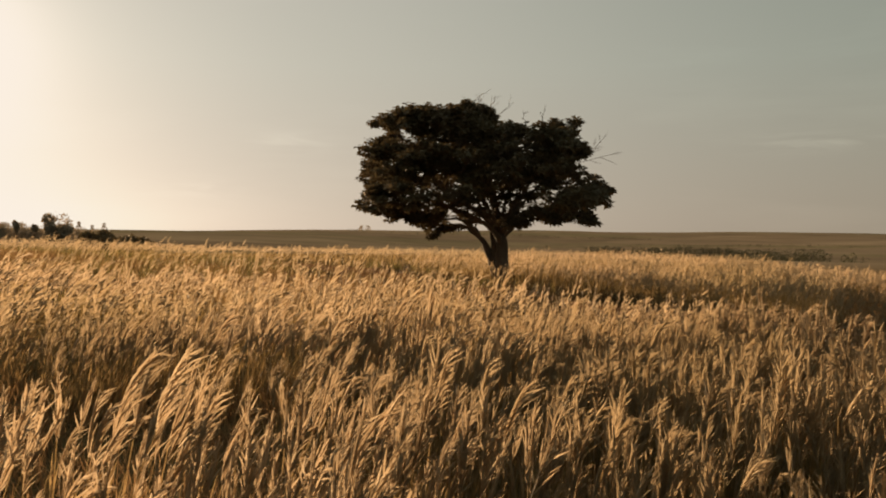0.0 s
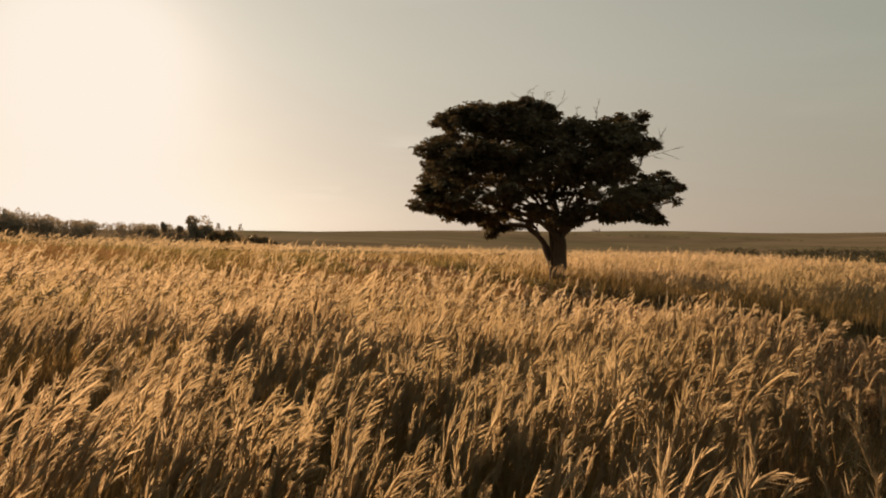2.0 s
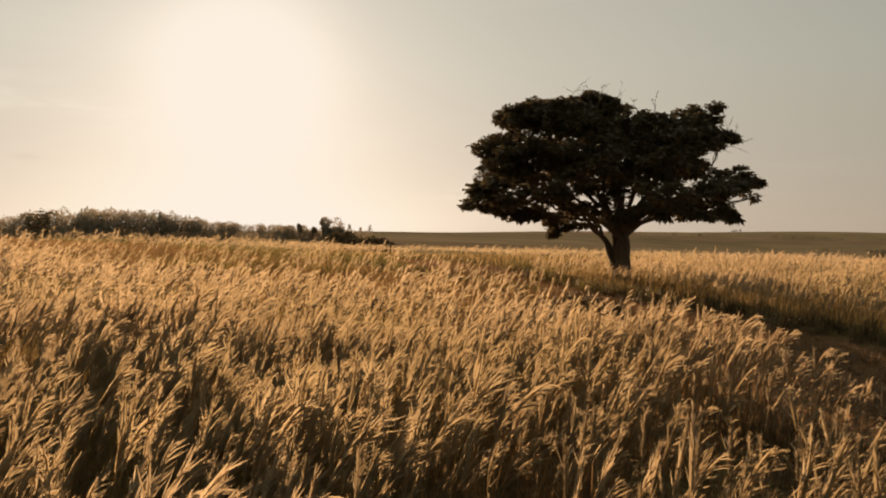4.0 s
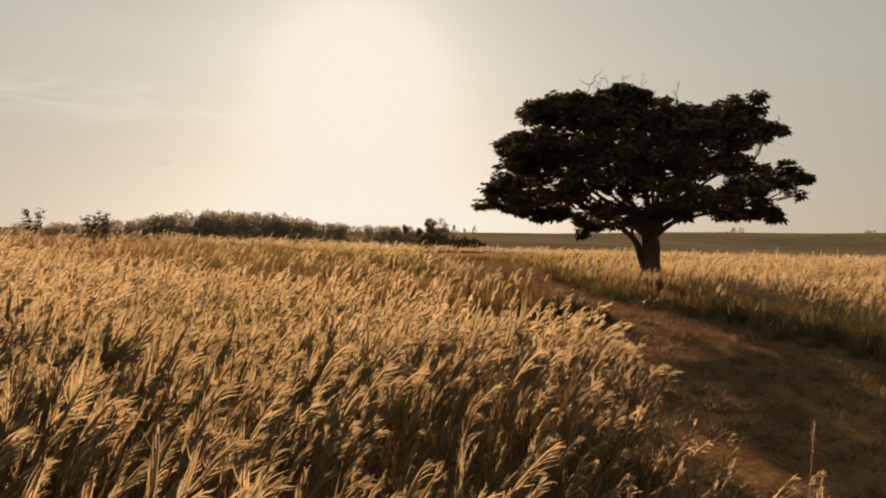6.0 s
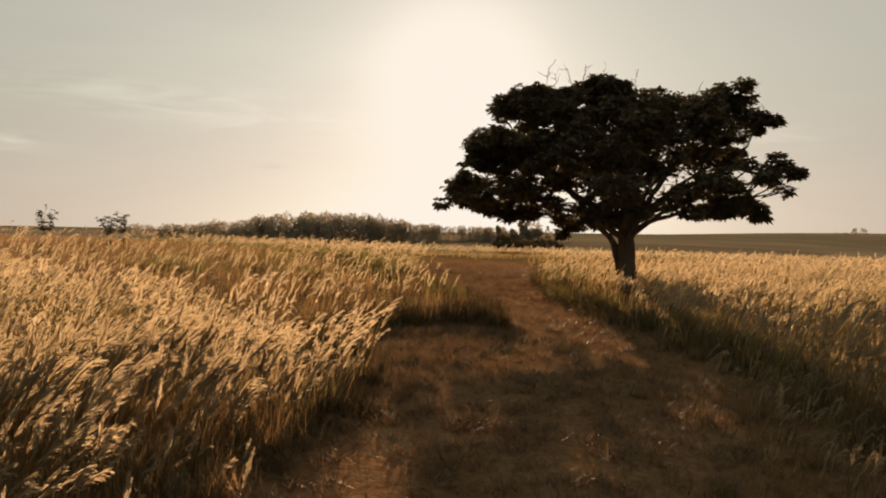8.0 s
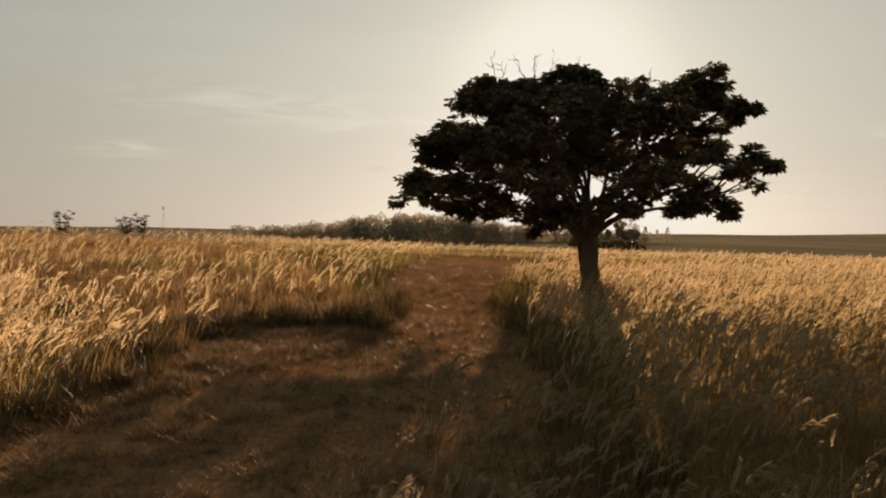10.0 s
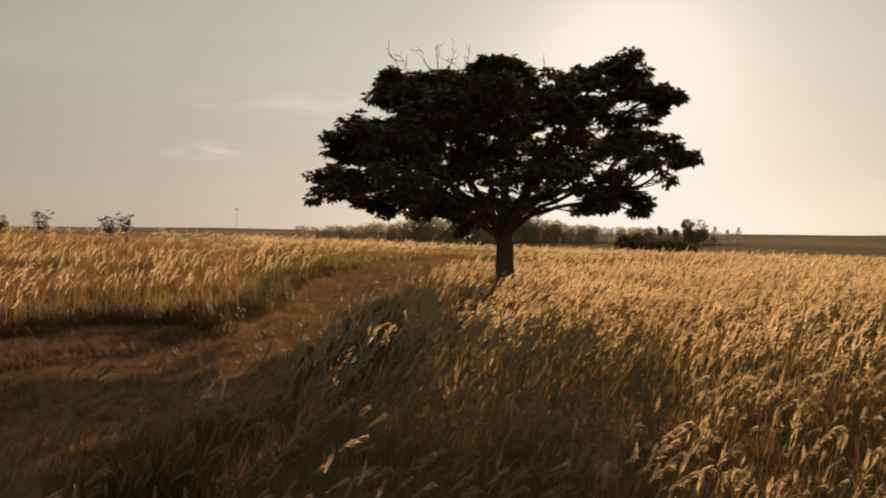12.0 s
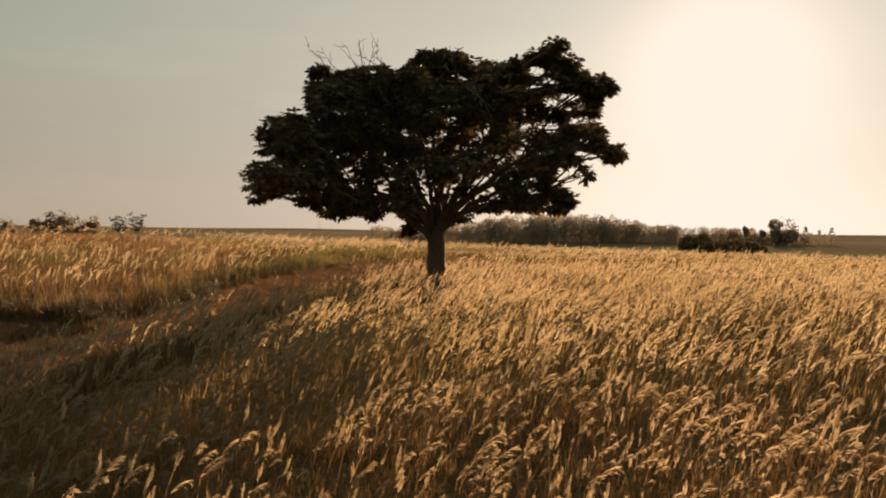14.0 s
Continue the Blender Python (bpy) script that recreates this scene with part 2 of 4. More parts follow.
# Paler than real leaves: the haze of distance is put into this base colour.
WOODS = leafy("haze_paled_foliage", (0.32, 0.256, 0.19), (0.34, 0.274, 0.205), (0.36, 0.295, 0.22), (0.34, 0.274, 0.205), 0.03, 0.5, 0.36, 0.9)
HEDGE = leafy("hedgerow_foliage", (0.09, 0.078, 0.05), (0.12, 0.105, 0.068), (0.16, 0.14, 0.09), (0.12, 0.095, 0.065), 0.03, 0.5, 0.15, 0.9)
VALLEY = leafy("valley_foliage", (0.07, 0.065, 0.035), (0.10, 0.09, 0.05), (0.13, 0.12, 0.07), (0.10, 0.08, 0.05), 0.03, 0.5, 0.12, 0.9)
BARK = solid("bark", ((0.25, (0.045, 0.030, 0.020)), (0.5, (0.10, 0.070, 0.048)), (0.8, (0.17, 0.125, 0.085))), 1.6, 14.0, 0.9, 0.8, 0.03, (1, 1, 0.25))
# Light grey because the far ridge's haze is mixed into the steel's colour.
STEEL = solid("hazed_weathered_steel", ((0.3, (0.45, 0.42, 0.38)), (0.7, (0.58, 0.55, 0.50))), 0.8, 6.0, 0.6, 0.1, 0.01)
DEADWOOD = solid("dead_wood", ((0.3, (0.10, 0.075, 0.05)), (0.7, (0.22, 0.17, 0.12))), 3.0, 30.0, 0.85, 0.4, 0.005)


# ---- mesh helpers ----
def mesh_object(name, verts, faces, materials, face_material=None, parent=None, smooth=False):
    """An object of quads from arrays: verts (n, 3), faces (m, 4)."""
    me = bpy.data.meshes.new(name)
    verts, faces = np.asarray(verts, np.float32), np.asarray(faces, np.int32)
    me.vertices.add(len(verts))
    me.vertices.foreach_set("co", verts.ravel())
    me.loops.add(faces.size)
    me.loops.foreach_set("vertex_index", faces.ravel())
    me.polygons.add(len(faces))
    me.polygons.foreach_set("loop_start", np.arange(0, faces.size, faces.shape[1], dtype=np.int32))
    for m in materials:
        me.materials.append(m)
    if face_material is not None:
        me.polygons.foreach_set("material_index", np.asarray(face_material, np.int32))
    me.update(calc_edges=True)
    if smooth:
        me.polygons.foreach_set("use_smooth", np.ones(len(faces), bool))
    ob = new(name, me)
    if parent is not None:
        ob.parent = parent
    return ob


def strip(points, widths, side):
    """A tapering ribbon along points, as wide as widths, spread along side."""
    p, w, s = np.asarray(points, float), np.asarray(widths, float)[:, None], np.asarray(side, float)
    v = np.empty((2 * len(p), 3))
    v[0::2], v[1::2] = p - s * w / 2, p + s * w / 2
    k = 2 * np.arange(len(p) - 1)[:, None]
    return v, k + np.array([[0, 1, 3, 2]])


def gather(pieces):
    """Joins (verts, faces, material index) pieces."""
    vs, fs, ms, at = [], [], [], 0
    for v, f, m in pieces:
        vs.append(v)
        fs.append(f + at)
        ms.append(np.full(len(f), m))
        at += len(v)
    return np.concatenate(vs), np.concatenate(fs), np.concatenate(ms)


def tube(points, radii, sides=7):
    p, r = np.asarray(points, float), np.asarray(radii, float)
    d = np.gradient(p, axis=0)
    d /= np.linalg.norm(d, axis=1, keepdims=True) + 1e-9
    ref = np.where(np.abs(d[:, 2:3]) > 0.9, [[1.0, 0, 0]], [[0, 0, 1.0]])
    u = np.cross(d, ref)
    u /= np.linalg.norm(u, axis=1, keepdims=True) + 1e-9
    w = np.cross(d, u)
    a = np.linspace(0, 2 * np.pi, sides, endpoint=False)
    ring = p[:, None] + r[:, None, None] * (np.cos(a)[None, :, None] * u[:, None] + np.sin(a)[None, :, None] * w[:, None])
    k, j = np.meshgrid(np.arange(len(p) - 1), np.arange(sides), indexing="ij")
    n = (j + 1) % sides
    faces = np.stack([k * sides + j, k * sides + n, (k + 1) * sides + n, (k + 1) * sides + j], -1).reshape(-1, 4)
    return ring.reshape(-1, 3), faces


def smoothstep(a, b, x):
    t = np.clip((x - a) / (b - a), 0, 1)
    return t * t * (3 - 2 * t)


def waves(x, y, scale, seed):
    """Smooth, irregular variation from -1 to 1."""
    r = np.random.default_rng(seed)
    s = 0.0
    for k in range(6):
        a, ph, f = r.uniform(0, 2 * np.pi), r.uniform(0, 2 * np.pi), (0.6 + 0.35 * k) / scale
        s = s + np.sin((x * np.cos(a) + y * np.sin(a)) * f * 2 * np.pi + ph + 1.3 * np.sin((x * np.sin(a) - y * np.cos(a)) * f * 2.1 + ph))
    return s / 3.4


# ---- the lie of the land ----
TREE = (2.8, 36.0)
# the red track, bounded by the near field on one side and by the tree's field on the other
TRACK_NEAR = ((17.5, 1.0), (13.0, 6.0), (10.4, 9.8), (8.9, 11.2), (7.8, 13.2), (7.15, 15.4), (5.7, 17.6), (3.0, 20.0), (2.2, 22.4), (2.7, 23.9), (4.6, 24.5), (2.6, 26.8), (-1.8, 30.0), (-6.0, 33.0), (-12.0, 41.0), (-20.0, 51.0), (-26.0, 57.0))
TRACK_TREE = ((-16.0, 60.0), (-9.0, 48.5), (-3.4, 40.0), (-0.6, 34.8), (2.0, 31.2), (5.2, 28.0), (8.4, 25.3), (11.2, 22.6), (13.2, 19.8), (14.6, 16.9), (16.6, 14.0), (20.5, 10.0), (27.0, 5.0))


def track_depth(x, y):
    """Metres from the edge of the track: positive on it."""
    poly = np.array(TRACK_NEAR + TRACK_TREE)
    inside = np.zeros(x.shape, bool)
    dist = np.full(x.shape, 1e9)
    for (x0, y0), (x1, y1) in zip(poly, np.roll(poly, -1, 0)):
        if y0 != y1:
            inside ^= ((y0 > y) != (y1 > y)) & (x < (x1 - x0) * (y - y0) / (y1 - y0) + x0)
        l2 = (x1 - x0) ** 2 + (y1 - y0) ** 2
        s = np.clip(((x - x0) * (x1 - x0) + (y - y0) * (y1 - y0)) / l2, 0, 1)
        dist = np.minimum(dist, np.hypot(x - x0 - s * (x1 - x0), y - y0 - s * (y1 - y0)))
    return np.where(inside, dist, -dist) + 0.25 * waves(x, y, 3.0, 5)


def ground_z(x, y):
    slope = 0.045 * (1 - 0.62 * smoothstep(28, 48, y) - 0.2 * smoothstep(48, 75, y))
    field = 0.15 - slope * np.clip(x, -33, 18) - 0.10 * np.clip(x - 18, 0, 40) + 0.012 * (np.clip(y, 0, 38) - 20) - 0.02 * np.clip(y - 45, 0, 60)
    field = field + 0.06 * waves(x, y, 14.0, 2) + 0.02 * waves(x, y, 3.0, 3)
    field = field - 0.16 * smoothstep(-0.5, 0.6, track_depth(x, y))
    d = np.hypot(x - 2, y - 30)
    left = smoothstep(-12, 22, np.degrees(np.arctan2(-x, np.maximum(y, 1e-3))))
    left = np.where(y < 0, np.where(x < 0, 1.0, 0.0), left)
    deep, near, high, ridge = 15 - 9 * left, 480 - 200 * left, 1900 - 900 * left, 12 - 8.0 * left
    far = -deep * smoothstep(50, near, d) + (deep + ridge) * smoothstep(near, high, d) + smoothstep(200, 800, d) * 3.0 * waves(x, y, 900.0, 8)
    return field * (1 - smoothstep(70, 210, d)) + far


def make_ground():
    n = 231
    s = np.linspace(-1, 1, n)
    axis = 42 * s + 4200 * np.sign(s) * np.abs(s) ** 8
    gx, gy = np.meshgrid(axis + 4, axis + 26, indexing="ij")
    x, y = gx.ravel(), gy.ravel()
    i, j = np.meshgrid(np.arange(n - 1), np.arange(n - 1), indexing="ij")
    k = (i * n + j).ravel()
    ob = mesh_object("ground", np.stack([x, y, ground_z(x, y)], 1), np.stack([k, k + n, k + n + 1, k + 1], 1), [EARTH], smooth=True)
    bearing, dist = np.degrees(np.arctan2(x, y)), np.hypot(x, y)
    crop = smoothstep(24, 27, bearing) * (1 - smoothstep(45, 50, bearing)) * smoothstep(220, 290, dist) * (1 - smoothstep(470, 560, dist))
    for name, values in (("crop", crop), ("track", smoothstep(-0.4, 0.3, track_depth(x, y))), ("far", smoothstep(85, 190, np.hypot(x - 2, y - 30)))):
        ob.data.attributes.new(name, "FLOAT", "POINT").data.foreach_set("value", values.astype(np.float32))
    return tagged(ob, "gently rolling dry farmland with a red earth track", "ground", kind="structure")


make_ground()


# ---- the lone tree ----
TREE_Z = float(ground_z(np.array([TREE[0]]), np.array([TREE[1]]))[0])
tree = new("lone_tree")
tree.location = (*TREE, TREE_Z)
tagged(tree, "broad dark spreading tree with layered foliage standing in tall grass", "tree")
rng = np.random.default_rng(11)
crown_leaves, boughs = [], []


def leaf_sprays(centres, outward, size):
    """A whorl of five broad pointed leaflets at each centre, opening outwards and drooping."""
    n = len(centres)
    a = rng.uniform(0, 2 * np.pi, n)
    quads = []
    for k in range(5):
        ang = a + k * 1.257 + rng.normal(0, 0.25, n)
        d = np.stack([np.cos(ang), np.sin(ang), rng.normal(-0.18, 0.30, n)], 1) + 0.65 * outward
        d /= np.linalg.norm(d, axis=1, keepdims=True)
        side = np.cross(d, np.stack([rng.normal(0, 0.5, n), rng.normal(0, 0.5, n), np.ones(n)], 1))
        side /= np.linalg.norm(side, axis=1, keepdims=True) + 1e-9
        length = (size * rng.uniform(0.7, 1.3, n))[:, None]
        mid = centres + d * length * 0.5
        w = side * length * 0.27
        tip = centres + d * length + np.array([0, 0, -0.18]) * length
        quads.append(np.stack([centres, mid - w, tip, mid + w], 1))
    return np.concatenate(quads)


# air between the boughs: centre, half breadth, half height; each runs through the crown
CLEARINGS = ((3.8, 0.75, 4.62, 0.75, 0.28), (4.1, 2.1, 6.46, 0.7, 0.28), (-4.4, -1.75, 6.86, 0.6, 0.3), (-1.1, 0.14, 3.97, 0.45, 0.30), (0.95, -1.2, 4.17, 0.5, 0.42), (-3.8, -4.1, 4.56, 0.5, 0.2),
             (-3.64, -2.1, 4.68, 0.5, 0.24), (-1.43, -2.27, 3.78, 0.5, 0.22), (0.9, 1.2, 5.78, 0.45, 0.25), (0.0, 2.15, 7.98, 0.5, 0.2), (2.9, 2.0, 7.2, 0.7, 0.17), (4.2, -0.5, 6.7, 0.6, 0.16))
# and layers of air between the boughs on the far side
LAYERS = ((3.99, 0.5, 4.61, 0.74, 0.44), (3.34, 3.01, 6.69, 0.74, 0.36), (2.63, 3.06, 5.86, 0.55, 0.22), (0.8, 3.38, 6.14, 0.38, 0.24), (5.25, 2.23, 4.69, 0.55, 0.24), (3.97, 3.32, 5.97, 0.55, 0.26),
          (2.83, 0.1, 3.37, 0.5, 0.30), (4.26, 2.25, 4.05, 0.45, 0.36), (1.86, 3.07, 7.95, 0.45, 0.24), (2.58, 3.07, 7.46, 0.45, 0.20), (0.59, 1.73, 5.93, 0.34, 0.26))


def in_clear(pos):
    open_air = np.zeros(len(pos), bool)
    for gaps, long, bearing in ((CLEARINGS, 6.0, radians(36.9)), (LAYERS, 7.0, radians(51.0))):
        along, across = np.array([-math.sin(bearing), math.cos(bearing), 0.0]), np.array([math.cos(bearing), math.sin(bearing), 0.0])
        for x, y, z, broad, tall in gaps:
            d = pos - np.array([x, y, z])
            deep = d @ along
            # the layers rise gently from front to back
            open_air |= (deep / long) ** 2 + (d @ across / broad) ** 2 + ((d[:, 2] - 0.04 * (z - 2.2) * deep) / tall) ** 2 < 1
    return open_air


def limb(store, pads, density=125):
    """One limb of the tree: boughs that rise from the fork to each cushion of leaves. pads: centre from the trunk's foot line, half width, half height."""
    pads = [np.array(p, float) for p in pads]
    mid = np.mean([p[:3] for p in pads], 0)
    t = np.linspace(0, 1, 9)[:, None]
    leaning = mid[0] < -0.8 and mid[1] > -0.6 and mid[2] < 6.0
    start = np.array([-0.72, 0.48, 1.8]) if leaning else np.array([0.1 + rng.normal(0, 0.08), -0.08 + rng.normal(0, 0.08), rng.uniform(1.75, 2.25)])
    way = np.array([-0.45, 0.30, 0.85]) if leaning else np.array([0.10 * mid[0], 0.10 * mid[1], 1.15])
    knee = start + (mid - start) * 0.62 + [0, 0, 0.25]
    main = (1 - t) ** 3 * start + 3 * (1 - t) ** 2 * t * (start + way) + 3 * (1 - t) * t ** 2 * (knee - (mid - start) * 0.22 + [0, 0, 0.1]) + t ** 3 * knee
    main[1:-1] += rng.normal(0, 0.035, (7, 3))
    limb_wood = []
    r0 = 0.065 + 0.006 * len(pads)
    limb_wood.append(tube(main, np.linspace(r0, 0.05, 9), 8))
    joints = list(main[4:])
    for p in sorted(pads, key=lambda q: float(np.linalg.norm(q[:3] - start))):
        c, rh, rz = p[:3], p[3], p[4]
        near = min(joints, key=lambda j: float(np.linalg.norm(j - c)) + 0.6 * max(0.0, float(np.linalg.norm(j - start) - np.linalg.norm(c - start))) + 1.5 * max(0.0, math.hypot(j[0], j[1]) - 0.75 * math.hypot(c[0], c[1])))
        base = near
        end = c + np.array([0, 0, -0.3 * rz])
        b = base + t * (end - base) + np.sin(np.pi * t) * np.array([rng.normal(0, 0.15), rng.normal(0, 0.15), 0.03 * np.linalg.norm(end - base)])
        limb_wood.append(tube(b, np.linspace(0.048, 0.016, 9), 5))
        joints += [b[5], b[-1]]
        for _ in range(7):
            a, q = rng.uniform(0, 2 * np.pi), rng.uniform(0.5, 0.9)
            e = c + np.array([np.cos(a) * rh * q, np.sin(a) * rh * q, rng.uniform(-0.35, 0.4) * rz])
            s = b[rng.integers(4, 9)]
            tw = s + np.linspace(0, 1, 5)[:, None] * (e - s) + rng.normal(0, 0.05, (5, 3))
            limb_wood.append(tube(tw, np.linspace(0.022, 0.006, 5), 4))
        # the cushion breaks up into smaller tufts, flat below and domed above, each one a rosette of whorls
        m = max(4, int((9.0 if c[2] > 5.2 else 7.5) * rh * rh))
        u = rng.normal(0, 1, (m, 3))
        u /= np.linalg.norm(u, axis=1, keepdims=True)
        u *= rng.uniform(0.3, 1.0, (m, 1)) ** 0.4
        tufts = c + u * [max(0.10, rh - 0.28), max(0.10, rh - 0.28), max(0.06, rz - 0.16)]
        heart = math.hypot((c[0] + 0.6) / 6.3, (c[1] - 1.0) / 6.3, (c[2] - 5.4) / 3.6)
        inner = 0.5 if heart < 0.48 else 0.8 if heart < 0.66 else 1.0
        per = int(density * inner / 13) + 4
        for q in tufts:
            if rng.random() < (0.24 if c[2] < 5.2 and heart < 0.85 else 0.12):
                continue
            v = rng.normal(0, 1, (per, 3))
            v /= np.linalg.norm(v, axis=1, keepdims=True)
            v[:, 2] = np.where(v[:, 2] < 0, v[:, 2] * 0.55, v[:, 2])
            pos = q + v * rng.uniform(0.1, 1.0, (per, 1)) ** 0.4 * [0.30, 0.30, 0.22]
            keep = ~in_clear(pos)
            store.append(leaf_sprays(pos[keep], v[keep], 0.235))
    boughs.append(limb_wood)


limb(crown_leaves, [
    (-1.4, 1, 8.2, 1.45, 0.62), (0.2, 0.2, 7.2, 1.45, 0.62), (0.2, 1, 5.8, 1.45, 0.62), (-1.8, 0.2, 7, 1.45, 0.62),
    (-1.2, 0.6, 5.2, 1.1, 0.5), (-2.6, -0.2, 7.2, 1.1, 0.5), (-1.2, 1, 8.4, 1.1, 0.5), (-1, 0.8, 8.6, 0.8, 0.38),
    (-0.4, 1, 6.6, 0.8, 0.38), (-0.8, -0.8, 5.4, 0.8, 0.38), (-2.4, 0.4, 8.6, 0.36, 0.2), (-1.6, 0.4, 8.8, 0.36, 0.2),
    (0.2, -1, 6.2, 0.95, 0.42), (0.6, -1.8, 7.2, 0.95, 0.42)])
limb(crown_leaves, [
    (-6, 1.6, 5.2, 1.45, 0.62), (-6, 1.2, 7.2, 1.1, 0.5), (-6.4, 2.4, 6, 1.1, 0.5), (-6.4, 0.6, 5.8, 0.8, 0.38),
    (-3, 1.6, 5.2, 0.95, 0.42)])
limb(crown_leaves, [
    (-4.4, 2.4, 8.6, 1.45, 0.62), (-3.6, 1, 6.4, 1.45, 0.62), (-4.2, 2.2, 7, 1.1, 0.5), (-5.8, 2.2, 8, 1.1, 0.5),
    (-4.4, 1.6, 8.8, 0.8, 0.38), (-3.6, 0.4, 8.2, 0.95, 0.42), (-5.4, 0.4, 8, 0.95, 0.42)])
limb(crown_leaves, [
    (-3.35, 0.8, 2.3, 0.55, 0.28), (-2.7, 0.7, 2.55, 0.5, 0.28), (-3.8, 0.6, 3.2, 1.1, 0.5), (-3.4, 2.6, 2.8, 1.1, 0.5),
    (-3.6, 1, 2.8, 0.55, 0.28), (-3, 2.2, 3.4, 0.55, 0.28), (-6.8, 2, 4.2, 0.36, 0.2), (-2.2, 2, 2.6, 0.36, 0.2)])
limb(crown_leaves, [
    (-4.8, 4.8, 5.2, 1.45, 0.62), (-5.2, 3.2, 5.2, 1.1, 0.5), (-5.6, 4.4, 4.6, 0.55, 0.28), (-3.8, 4.6, 7, 0.95, 0.42),
    (-3.8, 4.4, 8, 0.95, 0.42), (-5.4, 3.6, 6.8, 0.95, 0.42), (-3, 3.2, 6.2, 0.95, 0.42), (-2.6, 3.4, 5.2, 0.95, 0.42),
    (-4.4, 6, 6.2, 0.95, 0.42), (-6.6, 4.2, 5.6, 0.95, 0.42)])
limb(crown_leaves, [
    (-0.2, 2.6, 8, 1.45, 0.62), (-2, 1.2, 8.6, 1.1, 0.5), (-1.4, 2.2, 6.8, 1.1, 0.5), (-1.2, 1.4, 6, 1.1, 0.5),
    (-1.2, 2.8, 8.4, 1.1, 0.5), (-2, 1.6, 7.6, 1.1, 0.5), (-1.8, 1.2, 8.8, 0.8, 0.38), (-1.6, 2.2, 9, 0.55, 0.28),
    (-2.8, 3.8, 9, 0.95, 0.42), (-2.8, 3, 8, 0.95, 0.42)])
limb(crown_leaves, [
    (-3.4, 7, 5.2, 1.45, 0.62), (-3, 4.4, 3.4, 1.1, 0.5), (-1.4, 6, 3.2, 0.55, 0.28), (-1.6, 2.2, 2.8, 0.55, 0.28)])
limb(crown_leaves, [
    (-0.8, 3.4, 5.2, 1.1, 0.5), (-0.6, 4.6, 8.6, 0.8, 0.38), (-2.6, 6, 6.6, 0.95, 0.42), (-1.2, 6, 7.8, 0.95, 0.42),
    (-2.2, 4.8, 7.4, 0.95, 0.42), (-0.6, 4.4, 6.6, 0.95, 0.42), (-2.2, 4.8, 5.8, 0.95, 0.42), (-2.2, 5, 8.4, 0.95, 0.42),
    (-0.6, 4.4, 7.6, 0.95, 0.42)])
limb(crown_leaves, [
    (0, 4.6, 5.2, 1.1, 0.5), (0, 7, 6.4, 0.95, 0.42), (-1.2, 6.6, 5.8, 0.95, 0.42), (-1.4, 5.8, 5, 0.95, 0.42)])
limb(crown_leaves, [
    (0.6, 2.6, 7, 1.45, 0.62), (0.8, 2.4, 6.2, 1.1, 0.5), (0.8, 5.4, 8.2, 1.1, 0.5), (0.8, 4.6, 8.4, 0.8, 0.38),
    (2.4, 4.6, 6.4, 0.8, 0.38), (1.8, 3.6, 5.2, 0.8, 0.38), (1.4, 4.6, 5, 0.8, 0.38), (1, 5.4, 6.2, 0.95, 0.42),
    (0.8, 5.6, 7.2, 0.95, 0.42), (2.2, 4.8, 7.6, 0.95, 0.42)])
limb(crown_leaves, [
    (4.7, 3.5, 6.9, 0.5, 0.26), (2, 2.4, 4, 1.45, 0.62), (3, 3.2, 6.8, 1.45, 0.62), (3, 3.4, 5.6, 1.1, 0.5),
    (3.4, 3.4, 6.8, 1.1, 0.5), (4.4, 3, 5, 0.8, 0.38), (4.2, 3.4, 6.6, 0.36, 0.2), (3.2, 4.2, 6.4, 0.36, 0.2),
    (3, 4.8, 5.8, 0.36, 0.2)])
limb(crown_leaves, [
    (2.2, 3, 6, 1.45, 0.62), (2.6, 2.8, 5.4, 1.45, 0.62), (2.8, 2.8, 6.4, 1.1, 0.5), (2.6, 4, 6, 1.1, 0.5),
    (3.2, 3.8, 5.2, 0.8, 0.38), (3.8, 4.2, 7.4, 0.55, 0.28), (4.6, 2.8, 7, 0.36, 0.2), (4.2, 4.4, 4.8, 0.36, 0.2)])
limb(crown_leaves, [
    (4, 1.9, 8.15, 0.5, 0.28), (3.2, 2.8, 7.4, 1.45, 0.62), (0.8, 0.8, 5.2, 1.45, 0.62), (3, 0.6, 5.4, 1.1, 0.5),
    (3.4, 0.2, 6.4, 1.1, 0.5), (3.6, 3, 7.6, 0.8, 0.38), (1.8, 1.2, 5.4, 0.8, 0.38), (3.2, 0.8, 7.6, 0.55, 0.28),
    (3.2, 1.8, 8, 0.36, 0.2)])
limb(crown_leaves, [
    (3, 0.6, 7, 1.45, 0.62), (2.4, 0.4, 6.2, 1.45, 0.62), (2.2, 1.2, 7.4, 1.1, 0.5), (3.6, 2.2, 7.2, 1.1, 0.5),
    (2.6, 3.2, 8, 0.8, 0.38), (1.8, -0.4, 6.6, 0.8, 0.38), (3.6, 2.2, 7.8, 0.55, 0.28), (3, 2.4, 8.2, 0.36, 0.2),
    (4, 2.6, 7.8, 0.36, 0.2)])
limb(crown_leaves, [
    (6, 2.4, 4.72, 0.5, 0.26), (4.85, 1.4, 2.95, 0.42, 0.24), (3.6, 1, 3.4, 1.1, 0.5), (3.2, 1.8, 3.4, 1.1, 0.5),
    (2.8, 1.6, 3.2, 0.8, 0.38), (3.2, 2.6, 3.8, 0.8, 0.38), (3.8, -0.4, 3.2, 0.8, 0.38), (4.4, 1.6, 3.4, 0.55, 0.28),
    (4.2, 1.4, 3.8, 0.55, 0.28), (5.2, 2.4, 5.4, 0.36, 0.2), (4.4, 0.6, 3.2, 0.36, 0.2)])
